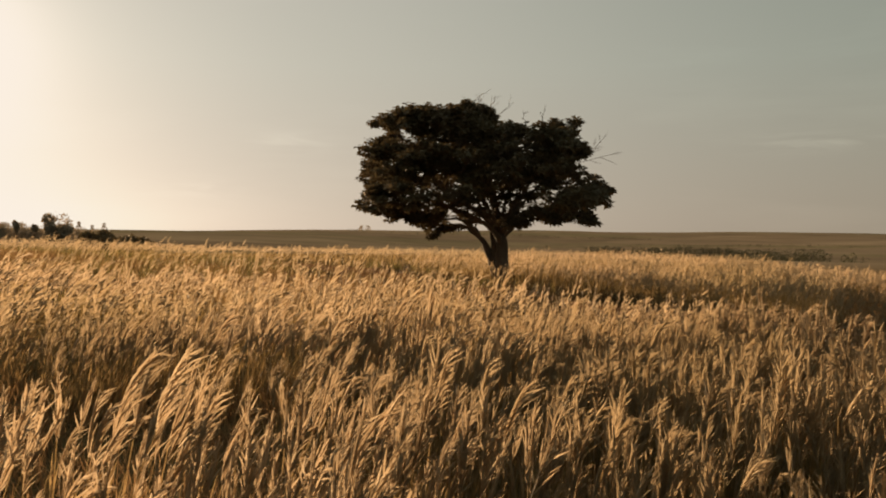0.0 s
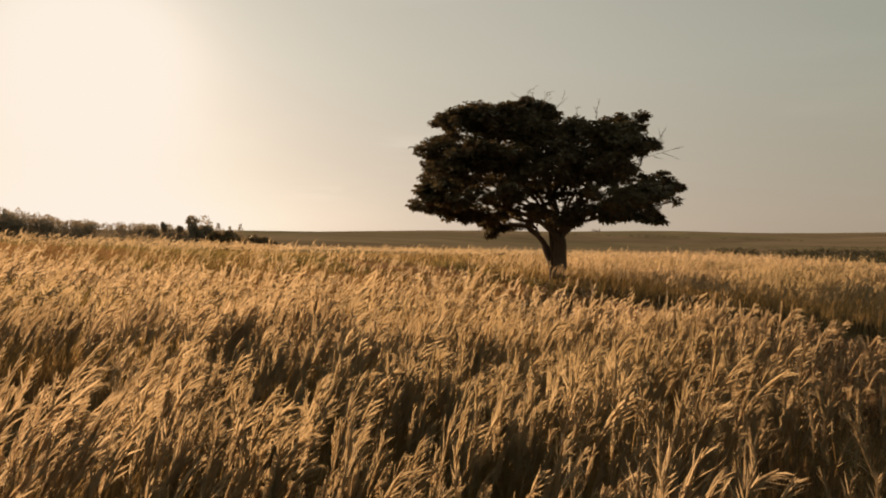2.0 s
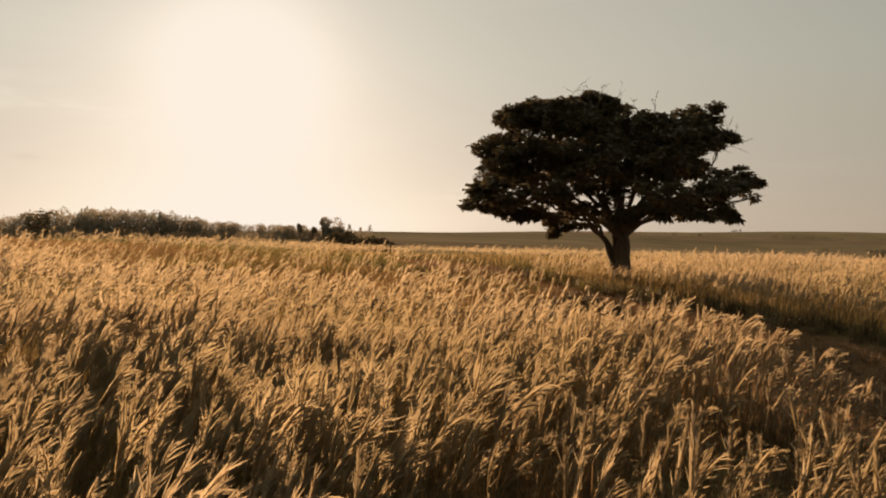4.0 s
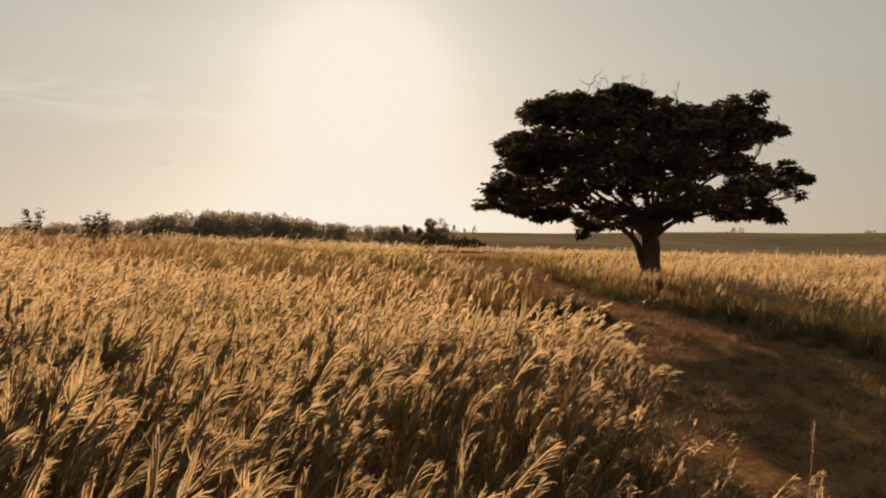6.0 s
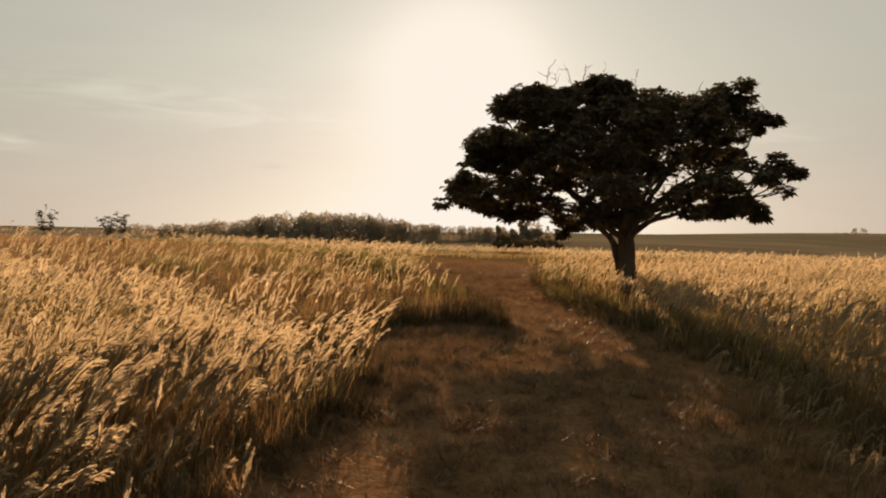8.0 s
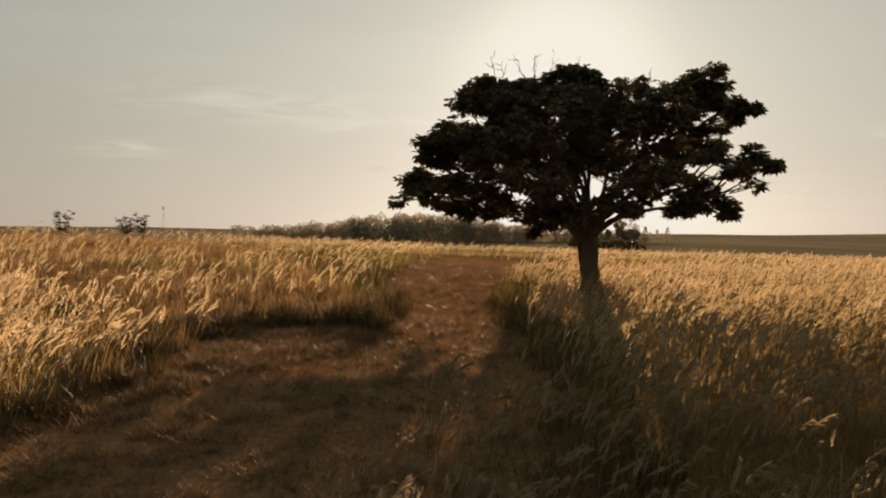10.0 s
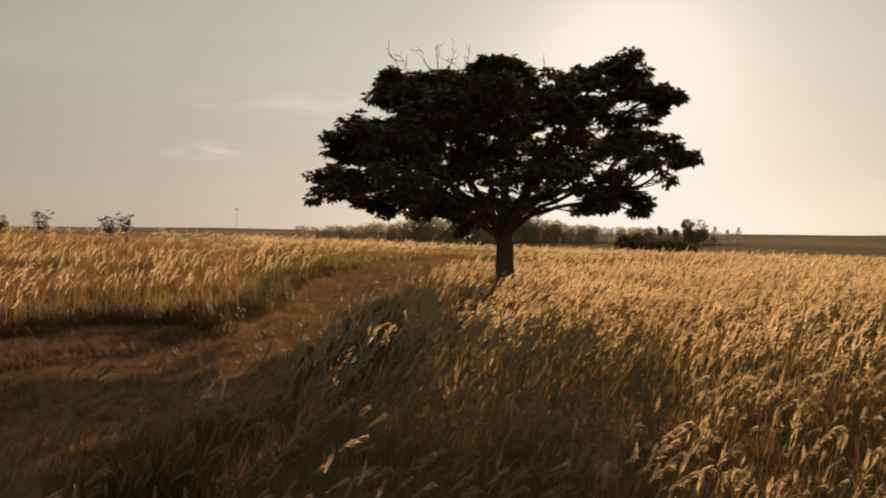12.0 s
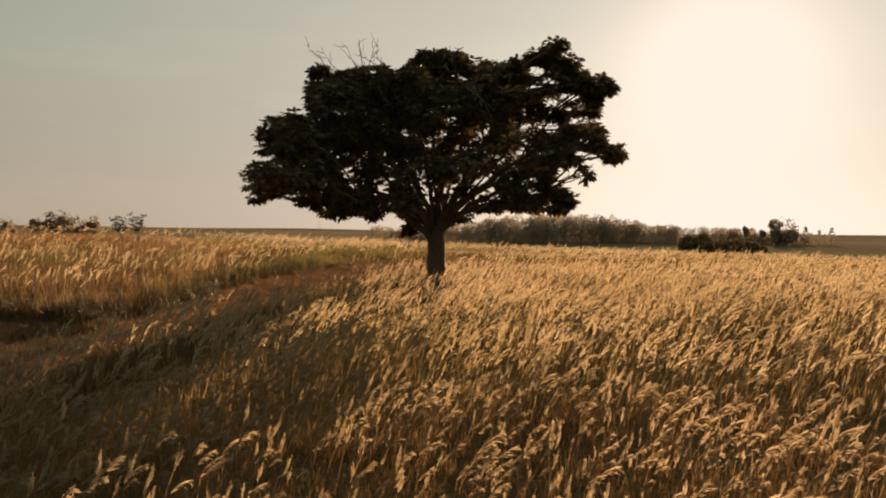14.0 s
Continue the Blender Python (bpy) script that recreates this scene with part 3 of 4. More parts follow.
limb(crown_leaves, [
    (5.4, 2.3, 4.9, 0.55, 0.28), (4, -0.6, 4.6, 1.45, 0.62), (3.8, 0, 3.6, 1.1, 0.5), (4.6, 1.6, 5.2, 0.8, 0.38),
    (4.4, -1.6, 4.2, 0.8, 0.38), (2.6, -0.4, 3.6, 0.8, 0.38), (5.2, 0.6, 4.4, 0.55, 0.28), (4.2, 0.2, 4, 0.55, 0.28),
    (5.4, 1.4, 4.6, 0.55, 0.28), (4.8, 1.8, 4.4, 0.36, 0.2), (3.4, 2.2, 4.2, 0.36, 0.2)])
limb(crown_leaves, [
    (2.4, -6.2, 3.8, 1.45, 0.62), (3.4, -2.8, 4, 1.45, 0.62), (2.2, -3, 3.4, 1.45, 0.62), (1, -3.6, 3.2, 1.1, 0.5),
    (2, -2, 3.4, 0.8, 0.38), (0, -3.8, 2.8, 0.55, 0.28), (0.8, -3, 2.8, 0.36, 0.2), (3.8, -3.4, 3, 0.36, 0.2),
    (2.2, -4, 3, 0.36, 0.2), (2.4, -6, 5, 0.95, 0.42)])
limb(crown_leaves, [
    (1.8, -3.6, 6.6, 1.45, 0.62), (0.6, -5, 5.2, 1.45, 0.62), (2.4, -2.8, 5, 1.45, 0.62), (2, -2.2, 6, 1.45, 0.62),
    (-0.4, -3.4, 6, 1.45, 0.62), (0.6, -3.2, 4.4, 1.45, 0.62), (2.4, -2.8, 6.8, 1.1, 0.5), (2, -4, 5.4, 1.1, 0.5),
    (0.4, -4.6, 6, 0.8, 0.38), (0.6, -1.4, 5, 0.95, 0.42), (2.8, -5.2, 6, 0.95, 0.42)])
limb(crown_leaves, [
    (-1, -3, 3.4, 1.45, 0.62), (-0.8, -4.8, 4.6, 1.45, 0.62), (-2.6, -4, 5.8, 1.45, 0.62), (-2, -4.6, 4, 1.45, 0.62),
    (-3.4, -4, 5.4, 1.45, 0.62), (-0.2, -2.8, 4, 1.1, 0.5), (-1.6, -5.2, 5.6, 0.8, 0.38), (-2, -5.8, 4, 0.8, 0.38),
    (-3, -4.8, 6, 0.55, 0.28), (-1, -3.6, 4.2, 0.36, 0.2)])
limb(crown_leaves, [
    (-6, -4.6, 3.5, 0.45, 0.26), (-4, -4.2, 3.8, 1.45, 0.62), (-4.4, -3.2, 5.2, 1.45, 0.62), (-5.2, -2.8, 4.4, 1.45, 0.62),
    (-5.2, -3.8, 3.8, 1.1, 0.5), (-2.6, -2.8, 3.8, 1.1, 0.5), (-4.2, -3.8, 5.2, 1.1, 0.5), (-4.8, -4, 4.4, 1.1, 0.5),
    (-4, -4.6, 5.6, 0.8, 0.38), (-5.6, -3, 5.2, 0.8, 0.38), (-4.8, -5, 4.2, 0.55, 0.28), (-5, -3, 3.4, 0.55, 0.28),
    (-5.8, -3.8, 4.2, 0.55, 0.28), (-4.2, -4.8, 5.2, 0.36, 0.2)])
limb(crown_leaves, [
    (-1.4, -3, 7, 1.45, 0.62), (-3.8, -1.2, 7, 1.45, 0.62), (-4.4, -1, 7.4, 1.45, 0.62), (-2.2, -1.6, 7.8, 1.1, 0.5),
    (-4.6, -1.8, 7.8, 0.8, 0.38), (-2.6, -3.4, 7, 0.8, 0.38), (-4.4, -2.6, 7.4, 0.55, 0.28), (-2.2, -3.6, 7.8, 0.36, 0.2)])
limb(crown_leaves, [
    (-3.4, -1.6, 7.8, 1.45, 0.62), (-1.8, -1, 5.4, 1.45, 0.62), (-2.6, -2.4, 5.2, 1.1, 0.5), (-3.6, -2.2, 7.8, 1.1, 0.5),
    (-2.6, -2, 8, 0.8, 0.38), (-1.8, -2.6, 5.4, 0.8, 0.38), (-3, -3.4, 7.4, 0.55, 0.28), (-3.6, -4, 6.4, 0.36, 0.2)])
limb(crown_leaves, [
    (-4.2, -1.6, 3.4, 1.45, 0.62), (-5, 0.2, 3.2, 1.1, 0.5), (-5.6, -1.2, 3.6, 1.1, 0.5), (-5.4, -1, 3.2, 0.8, 0.38),
    (-4.2, -2.2, 3, 0.55, 0.28), (-3.8, -1.2, 3, 0.55, 0.28), (-5.2, -2.2, 3.2, 0.55, 0.28), (-6, -2, 3.4, 0.36, 0.2),
    (-6.6, -2.2, 3.6, 0.36, 0.2)])
limb(crown_leaves, [
    (-5.8, -0.6, 6.4, 1.45, 0.62), (-5.2, -2.6, 6.2, 1.1, 0.5), (-5.6, -1.2, 6.8, 0.8, 0.38), (-6, -2, 6.2, 0.8, 0.38),
    (-6, -2.6, 5.8, 0.55, 0.28), (-6.4, -0.6, 5, 0.36, 0.2), (-5.6, -1, 7.8, 0.36, 0.2), (-4, -0.6, 5.8, 0.95, 0.42),
    (-5, -0.4, 5, 0.95, 0.42)])

# thin outermost sprays on the sunny side
limb(crown_leaves, [
    (5.55, 1.6, 3.95, 0.42, 0.2), (5.2, 1.9, 4.3, 0.45, 0.22), (5.8, 2.7, 4.7, 0.45, 0.24), (5.3, 2.5, 4.9, 0.55, 0.28),
    (4.8, 3.35, 6.88, 0.42, 0.22), (4.3, 3.0, 6.95, 0.5, 0.25), (4.7, 1.85, 3.2, 0.4, 0.22)])

quads = np.concatenate(crown_leaves)
crown = mesh_object("crown", quads.reshape(-1, 3), np.arange(len(quads) * 4).reshape(-1, 4), [LEAF], parent=tree)


def trunk_mesh():
    """A main stem and a leaning one, grown together at the foot, flaring into the ground."""
    pieces = []
    for foot, head, r in (((0.12, -0.08), (0.14, -0.10, 2.5), 0.345), ((-0.10, 0.06), (-0.86, 0.57, 2.15), 0.225), ((0.0, 0.0), (-0.42, 0.28, 2.45), 0.175)):
        k = np.linspace(-0.12, 1, 12)[:, None]
        pts = np.concatenate([foot[0] + k ** 2 * np.sign(k) * (head[0] - foot[0]) * 0.5 + k * (head[0] - foot[0]) * 0.5, foot[1] + k * (head[1] - foot[1]), k * head[2]], 1) + rng.normal(0, 0.012, (12, 3))
        v, f = tube(pts, r * (1 + 0.30 * np.exp(-6.0 * np.clip(k[:, 0], 0, 9)) - 0.15 * k[:, 0] - 0.6 * np.clip(k[:, 0] - 0.75, 0, 1) / 0.25), 14)
        pieces.append((v, f, 0))
    return gather(pieces)


v, f, m = trunk_mesh()
mesh_object("trunk", v, f, [BARK], parent=tree, smooth=True)
for wood in boughs:
    v, f, m = gather([(a, b, 0) for a, b in wood])
    mesh_object("bough", v, f, [BARK], parent=tree, smooth=True)


def dead_branch(start, tip, spread, seed):
    """A bare forked twig that sticks out of the crown."""
    r = np.random.default_rng(seed)
    start, tip = np.array(start, float), np.array(tip, float)
    t = np.linspace(0, 1, 7)[:, None]
    main = start + t * (tip - start) + np.sin(np.pi * t) * r.normal(0, 0.08, 3)
    main[1:-1] += r.normal(0, 0.03, (5, 3))
    pieces = [(*tube(main, np.linspace(0.017, 0.005, 7), 5), 0)]
    for k in range(5):
        s = main[1 + k]
        d = (tip - start) / np.linalg.norm(tip - start) + r.normal(0, 0.55, 3)
        e = s + d / np.linalg.norm(d) * spread * r.uniform(0.5, 1.0)
        tw = s + np.linspace(0, 1, 5)[:, None] * (e - s) + r.normal(0, 0.025, (5, 3))
        pieces.append((*tube(tw, np.linspace(0.012, 0.005, 5), 4), 0))
    v, f, m = gather(pieces)
    ob = mesh_object("dead_branch", v, f, [DEADWOOD], parent=tree)
    return tagged(ob, "bare grey dead branch")


for k, (start, tip, spread) in enumerate((
        ((3.0, 0.2, 5.6), (5.5, -2.4, 6.2), 1.0), ((4.1, -0.6, 5.9), (4.7, -3.0, 7.0), 0.7), ((4.3, 1.6, 6.3), (5.0, 1.2, 7.2), 0.5),
        ((-2.0, -3.0, 7.6), (-1.1, -4.6, 8.4), 0.7), ((-1.7, -2.9, 7.7), (-1.0, -4.0, 8.4), 0.45),
        ((-1.0, -2.6, 7.6), (-1.25, -3.2, 8.75), 0.6), ((-0.8, -2.6, 7.6), (-0.45, -2.9, 8.7), 0.7), ((-0.6, -2.4, 7.6), (0.45, -2.7, 8.4), 0.6),
        ((-2.2, -2.6, 7.5), (-2.6, -3.6, 8.1), 0.5), ((1.7, -3.1, 7.2), (1.85, -3.4, 8.15), 0.3), ((1.0, -2.6, 7.2), (0.75, -3.7, 7.85), 0.4), ((3.0, -1.2, 6.9), (3.5, -1.9, 7.6), 0.4))):
    dead_branch(start, tip, spread, k + 1)


# ---- the meadow ----
WIND = math.atan2(0.84, 0.60)


def plume_variant(r, tassels, rows, blades, closed, leaf=(0.30, 0.58), blade_width=0.014, full=1.0, bow=(0.7, 1.6), reach_out=(0.08, 0.30), rise=(0.1, 0.45)):
    """One stalk of tall grass: stem, leaf blades, and a plume. The plume's axis nods over along +x, and a comb of soft tassels streams from it downwind; closed ones stand up like a spear."""
    pieces = []
    lean = r.uniform(0.05, 0.25)
    h = r.uniform(0.58, 0.80)
    z = np.linspace(0, 1, 3 if tassels > 8 else 2)
    stem = np.stack([lean * h * z ** 2, 0 * z, h * z], 1)
    a = r.uniform(0, np.pi)
    pieces.append((*strip(stem, np.linspace(0.007, 0.005, len(z)), (np.cos(a), np.sin(a), 0)), 1))
    long = r.uniform(0.22, 0.36) * full
    first, nod = (r.uniform(0.05, 0.25), r.uniform(0.0, 0.45)) if closed else (r.uniform(*rise), r.uniform(*bow))
    fat = (24.0 / tassels) ** 0.62
    q = (np.arange(tassels) + 0.5) / tassels
    th = first + nod * q ** 1.5
    ax, az = np.cumsum(np.sin(th)) / tassels * long, np.cumsum(np.cos(th)) / tassels * long
    t = np.linspace(0, 1, rows + 1)
    for k in range(tassels):
        root = stem[-1] + np.array([ax[k], 0, az[k]]) - np.array([np.sin(first), 0, np.cos(first)]) * 0.03
        swell = math.sin(math.pi * (0.24 + 0.68 * q[k])) ** 0.8
        side = 1 if k % 2 else -1
        if closed:
            length, start, droop, splay = long * 0.34 * swell * r.uniform(0.7, 1.2), th[k] + r.normal(0.06, 0.24), 0.15, side * r.uniform(0.0, 0.36)
        else:
            length, start, droop, splay = long * 0.46 * swell * r.uniform(0.75, 1.25), th[k] + r.uniform(0.15, 0.62), r.uniform(0.25, 0.8), side * r.uniform(0.05, 0.55)
        ang = start + droop * t
        pts = np.zeros((rows + 1, 3))
        pts[1:, 0], pts[1:, 2] = np.cumsum(np.sin(ang[:-1])) * length / rows, np.cumsum(np.cos(ang[:-1])) * length / rows
        pts[:, 1] = t * length * splay
        w = r.uniform(0.010, 0.016) * fat * (0.62 if tassels > 8 else 1.0)
        wid = np.interp(t, (0, 0.5, 1), (0.7 * w, w, 0.12 * w)) if rows > 1 else np.array([w, 0.35 * w])
        sd = np.array([-np.cos(start), r.normal(0, 0.7), np.sin(start)])
        pieces.append((*strip(root + pts, wid, sd / np.linalg.norm(sd)), 0))
    if tassels > 8:
        # the soft body of the plume, as two leaves of down that cross along its axis
        at = np.linspace(0, tassels - 1, 5).astype(int)
        axis = stem[-1] + np.stack([ax[at], 0 * ax[at], az[at]], 1) + np.stack([0.02 * np.sin(np.pi * q[at]), 0 * ax[at], -0.01 * np.sin(np.pi * q[at])], 1)
        body = long * (0.055 if closed else 0.075) * np.array([0.35, 0.9, 1.0, 0.7, 0.12]) * r.uniform(0.8, 1.2)
        pieces.append((*strip(axis, body * 1.3, (np.cos(first + nod * 0.4), 0.15, -np.sin(first + nod * 0.4))), 0))
        pieces.append((*strip(axis, body, (0.25, 0.97, 0)), 0))
    for k in range(blades):
        a = r.uniform(0, 2 * np.pi)
        high = r.uniform(*leaf)
        t3 = np.linspace(0, 1, 3)
        reach = r.uniform(*reach_out)
        ox, oy = r.normal(0, 0.05, 2)
        pts = np.stack([ox + np.cos(a) * reach * t3 ** 1.5 + 0.08 * t3 * t3, oy + np.sin(a) * reach * t3 ** 1.5, high * (t3 - 0.28 * t3 ** 3)], 1)
        pieces.append((*strip(pts, blade_width * (1 - t3) ** 0.6 + 0.002, (-np.sin(a), np.cos(a), 0)), 1))
    return gather(pieces)


def scatter(name, variants, x, y, z, turn, size, tilt, materials, seed):
    """Sets one of the variants at each place: turned, sized, leaning; all in one mesh."""
    r = np.random.default_rng(seed)
    pick = r.integers(0, len(variants), len(x))
    vs, fs, ms, at = [], [], [], 0
    for k, (v, f, m) in enumerate(variants):
        i = np.where(pick == k)[0]
        if not len(i):
            continue
        c, s = np.cos(turn[i])[:, None], np.sin(turn[i])[:, None]
        sz = size[i][:, None]
        px = v[None, :, 0] + tilt[i][:, None] * v[None, :, 2]
        w = np.empty((len(i), len(v), 3), np.float32)
        w[:, :, 0] = x[i][:, None] + sz * (px * c - v[None, :, 1] * s)
        w[:, :, 1] = y[i][:, None] + sz * (px * s + v[None, :, 1] * c)
        w[:, :, 2] = z[i][:, None] + sz * v[None, :, 2]
        vs.append(w.reshape(-1, 3))
        fs.append((f[None] + (np.arange(len(i)) * len(v))[:, None, None] + at).reshape(-1, 4))
        ms.append(np.tile(m, len(i)))
        at += len(i) * len(v)
    return mesh_object(name, np.concatenate(vs), np.concatenate(fs), materials, np.concatenate(ms))


ARC = ((-4.0, -1.0), (0.0, 0.0), (5.0, 0.9), (10.0, 4.0), (14.5, 7.7), (19.5, 13.8), (22.0, 17.6), (24.4, 22.0), (25.5, 25.0))


def beyond_arc(x, y):
    """Metres from the arc on which the viewer goes round the tree: positive towards the tree."""
    dist, sign = np.full(x.shape, 1e9), np.zeros(x.shape)
    for (x0, y0), (x1, y1) in zip(ARC, ARC[1:]):
        l2 = (x1 - x0) ** 2 + (y1 - y0) ** 2
        s = np.clip(((x - x0) * (x1 - x0) + (y - y0) * (y1 - y0)) / l2, 0, 1)
        d = np.hypot(x - x0 - s * (x1 - x0), y - y0 - s * (y1 - y0))
        side = np.sign((x1 - x0) * (y - y0) - (y1 - y0) * (x - x0))
        sign = np.where(d < dist, side, sign)
        dist = np.minimum(dist, d)
    return dist * sign


def meadow(name, count, box, keep, variants, label, seed, materials, size=(0.85, 1.2), turn_spread=0.38, sink=0.0):
    r = np.random.default_rng(seed)
    x, y = r.uniform(box[0], box[1], count), r.uniform(box[2], box[3], count)
    # stalks stand in loose tussocks
    x, y = x + 0.10 * waves(x, y, 0.9, seed + 1), y + 0.10 * waves(x, y, 0.9, seed + 2)
    k = keep(x, y, r.uniform(0, 1, count))
    x, y = x[k], y[k]
    n = len(x)
    gust = waves(x, y, 9.0, 40)
    turn = WIND + r.normal(0, turn_spread, n) + 0.25 * gust
    tilt = 0.10 + 0.14 * gust + r.normal(0, 0.13, n)
    sz = r.uniform(*size, n) * (1 + 0.12 * waves(x, y, 5.0, 41) + 0.17 * waves(x, y, 1.7, 42))
    # the grass stays shorter under the tree
    sz = sz * (1 - 0.27 * np.exp(-((x - TREE[0]) ** 2 + (y - TREE[1]) ** 2) / 60.0))
    ob = scatter(name, variants, x, y, ground_z(x, y) - sink, turn, sz, tilt, materials, seed + 3)
    return tagged(ob, label, "grass", kind="stuff")


vr = np.random.default_rng(3)
NEAR = [plume_variant(vr, 24, 2, 3, k % 5 < 2, (0.22, 0.50), 0.010, 1.32, (0.35, 1.15)) for k in range(26)]
LUSH = [plume_variant(vr, 20, 2, 4, k % 5 < 2, (0.40, 0.78), 0.018, 1.35, (0.25, 0.95), (0.04, 0.18), (-0.1, 0.28)) for k in range(22)]
SMALL = [plume_variant(vr, 17, 2, 2, k % 5 < 2, (0.22, 0.50), 0.010, 0.72, (0.5, 1.2), (0.08, 0.30), (0.40, 0.85)) for k in range(26)]
MIDDLE = [plume_variant(vr, 6, 1, 2, k % 5 < 2, (0.35, 0.68), 0.018, 1.18, (0.5, 1.4)) for k in range(16)]
FAR = [plume_variant(vr, 4, 1, 1, k % 3 == 0, (0.40, 0.72), 0.036, 1.25) for k in range(8)]


def tussock(x, y):
    """How thickly the stalks stand: full clumps with gaps between them."""
    thin = 0.35 * np.exp(-((x - 1.7) ** 2 + (y - 5.7) ** 2) / 0.5) + 1.5 * np.exp(-((x + 3.6) ** 2 + (y - 6.4) ** 2) / 5.0) + 0.5 * np.exp(-((x - 6.1) ** 2 + (y - 12.2) ** 2) / 0.7)
    thin = thin + 0.20 * np.exp(-((x - 8.0) ** 2 + (y - 11.4) ** 2) / 5.0)
    thin = thin + 0.36 * (smoothstep(4.2, 5.4, x) + 0.7 * smoothstep(2.2, 3.6, x) * smoothstep(5.4, 4.2, x) * smoothstep(6.4, 7.6, y)) * smoothstep(8.4, 7.2, x) * smoothstep(11.2, 9.4, y)
    return 0.72 + 0.42 * waves(x, y, 1.3, 51) + 0.22 * waves(x, y, 4.0, 52) - 0.9 * thin


def poor(x, y):
    """Patches of the field across the track where few plumes have come up."""
    west = smoothstep(7.5, 3.5, x) * smoothstep(15.5, 19.5, y) * (1 - smoothstep(30, 36, y))
    return west * (0.80 + 0.18 * smoothstep(-0.2, 0.7, waves(x, y, 5.0, 61))) + 0.25 * smoothstep(0.2, 0.9, waves(x, y, 8.0, 62))


def off_track(x, y):
    return track_depth(x, y) < 0.0


def thinning(x, y):
    """Stalks stand more thinly in the last metre or two before the track."""
    west = smoothstep(6.5, 4.0, x) * smoothstep(15.0, 19.0, y)
    west = np.maximum(west, 0.7 * smoothstep(9.0, 11.0, x) * smoothstep(13.0, 16.0, y))
    west = np.maximum(west, 0.8 * smoothstep(6.5, 8.0, x) * smoothstep(14.5, 13.0, y))
    return 0.58 + 0.42 * np.maximum(west, smoothstep(0.0, 2.4, -track_depth(x, y)))


def bank(x, y):
    """Nought on the low grassy bank round the bend of the track, one in the field behind it."""
    west = smoothstep(7.5, 5.5, x) * smoothstep(20.0, 22.0, y) * smoothstep(36.0, 32.0, y)
    return 1 - west * (1 - smoothstep(0.9, 1.9, -track_depth(x, y))) * smoothstep(-4.0, 0.0, x)


def keep_near(x, y, u):
    d = beyond_arc(x, y)
    stray = (track_depth(x, y) < 1.8) & (x > 10.8) & (y > 15.0) & (u < 0.22)
    stray |= (track_depth(x, y) < 0.8) & (x < 10.8) & (y > 9.0) & (y < 13.0) & (u < 0.03)
    return (off_track(x, y) | stray) & (d > 3.0) & (d < 10.5) & (u < (tussock(x, y) - 0.20) * thinning(x, y) * bank(x, y) * (1 - 0.96 * poor(x, y)) * (0.78 + 0.22 * smoothstep(4.5, 9.0, d)) * (1.4 - 0.65 * smoothstep(5.0, 9.5, x) - 0.26 * smoothstep(11.0, 15.0, x)))


def keep_middle(x, y, u):
    d = beyond_arc(x, y)
    return off_track(x, y) & (((d >= 10.5) & (d < 30) & (u < (0.1 + tussock(x, y)) * (0.3 + 0.7 * thinning(x, y)) * bank(x, y) * (1 - poor(x, y)))) | ((d > -3) & (d <= 3.0) & (u < 0.3)))


def keep_far(x, y, u):
    d = beyond_arc(x, y)
    return off_track(x, y) & ((d >= 30) | (d < -3)) & (np.hypot(x - 2, y - 30) < 120) & (u < (1.15 - 0.008 * np.abs(d)) * (1 - 0.95 * smoothstep(4.0, -4.0, y - 25.0 + 0.45 * x) * smoothstep(2.0, -8.0, x) * (0.82 + 0.3 * waves(x, y, 7.0, 63))))


meadow("tall_grass", 39000, (-10, 9, -2, 20), lambda x, y, u: keep_near(x, y, u) & (x < 5.0 + 1.5 * waves(x, y, 3.0, 64)), LUSH, "tall golden plumed grass bent by the wind", 100, [PLUME, BLADE], size=(0.78, 1.25))
meadow("tall_grass", 26500, (1, 14, -2, 20), lambda x, y, u: keep_near(x, y, u) & (x >= 5.0 + 1.5 * waves(x, y, 3.0, 64)) & (x < 8.0 + waves(x, y, 2.0, 67)), NEAR, "tall plumed grass over withered brown undergrowth", 105, [PLUME, UNDER], size=(0.78, 1.25))
meadow("tall_grass", 72000, (5, 28, 2, 32), lambda x, y, u: keep_near(x, y, u) & (x >= 8.0 + waves(x, y, 2.0, 67)), SMALL, "thin plumed grass over withered brown undergrowth", 106, [PLUME, UNDER], size=(0.78, 1.25))
meadow("tall_grass", 130000, (-32, 42, -8, 58), keep_middle, MIDDLE, "tall golden plumed grass round the lone tree", 110, [PLUME, BLADE], size=(0.82, 1.18))
meadow("tall_grass", 46000, (-95, 75, -15, 140), keep_far, FAR, "distant sunlit meadow of tall straw-coloured grass", 120, [PLUME, BLADE], size=(0.85, 1.15))


def tuft_variant(r, blades, high, wide, rows=2, width=0.014):
    pieces = []
    for k in range(blades):
        a, b = r.uniform(0, 2 * np.pi), high * r.uniform(0.5, 1.0)
        t = np.linspace(0, 1, rows + 1)
        reach = wide * r.uniform(0.4, 1.0)
        ox, oy = r.normal(0, wide * 0.35, 2)
        pts = np.stack([ox + np.cos(a) * reach * t ** 1.6 + 0.05 * t, oy + np.sin(a) * reach * t ** 1.6, b * (t - 0.2 * t ** 3)], 1)
        pieces.append((*strip(pts, width * (1 - t) ** 0.6 + 0.002, (-np.sin(a), np.cos(a), 0)), 0))
    return gather(pieces)


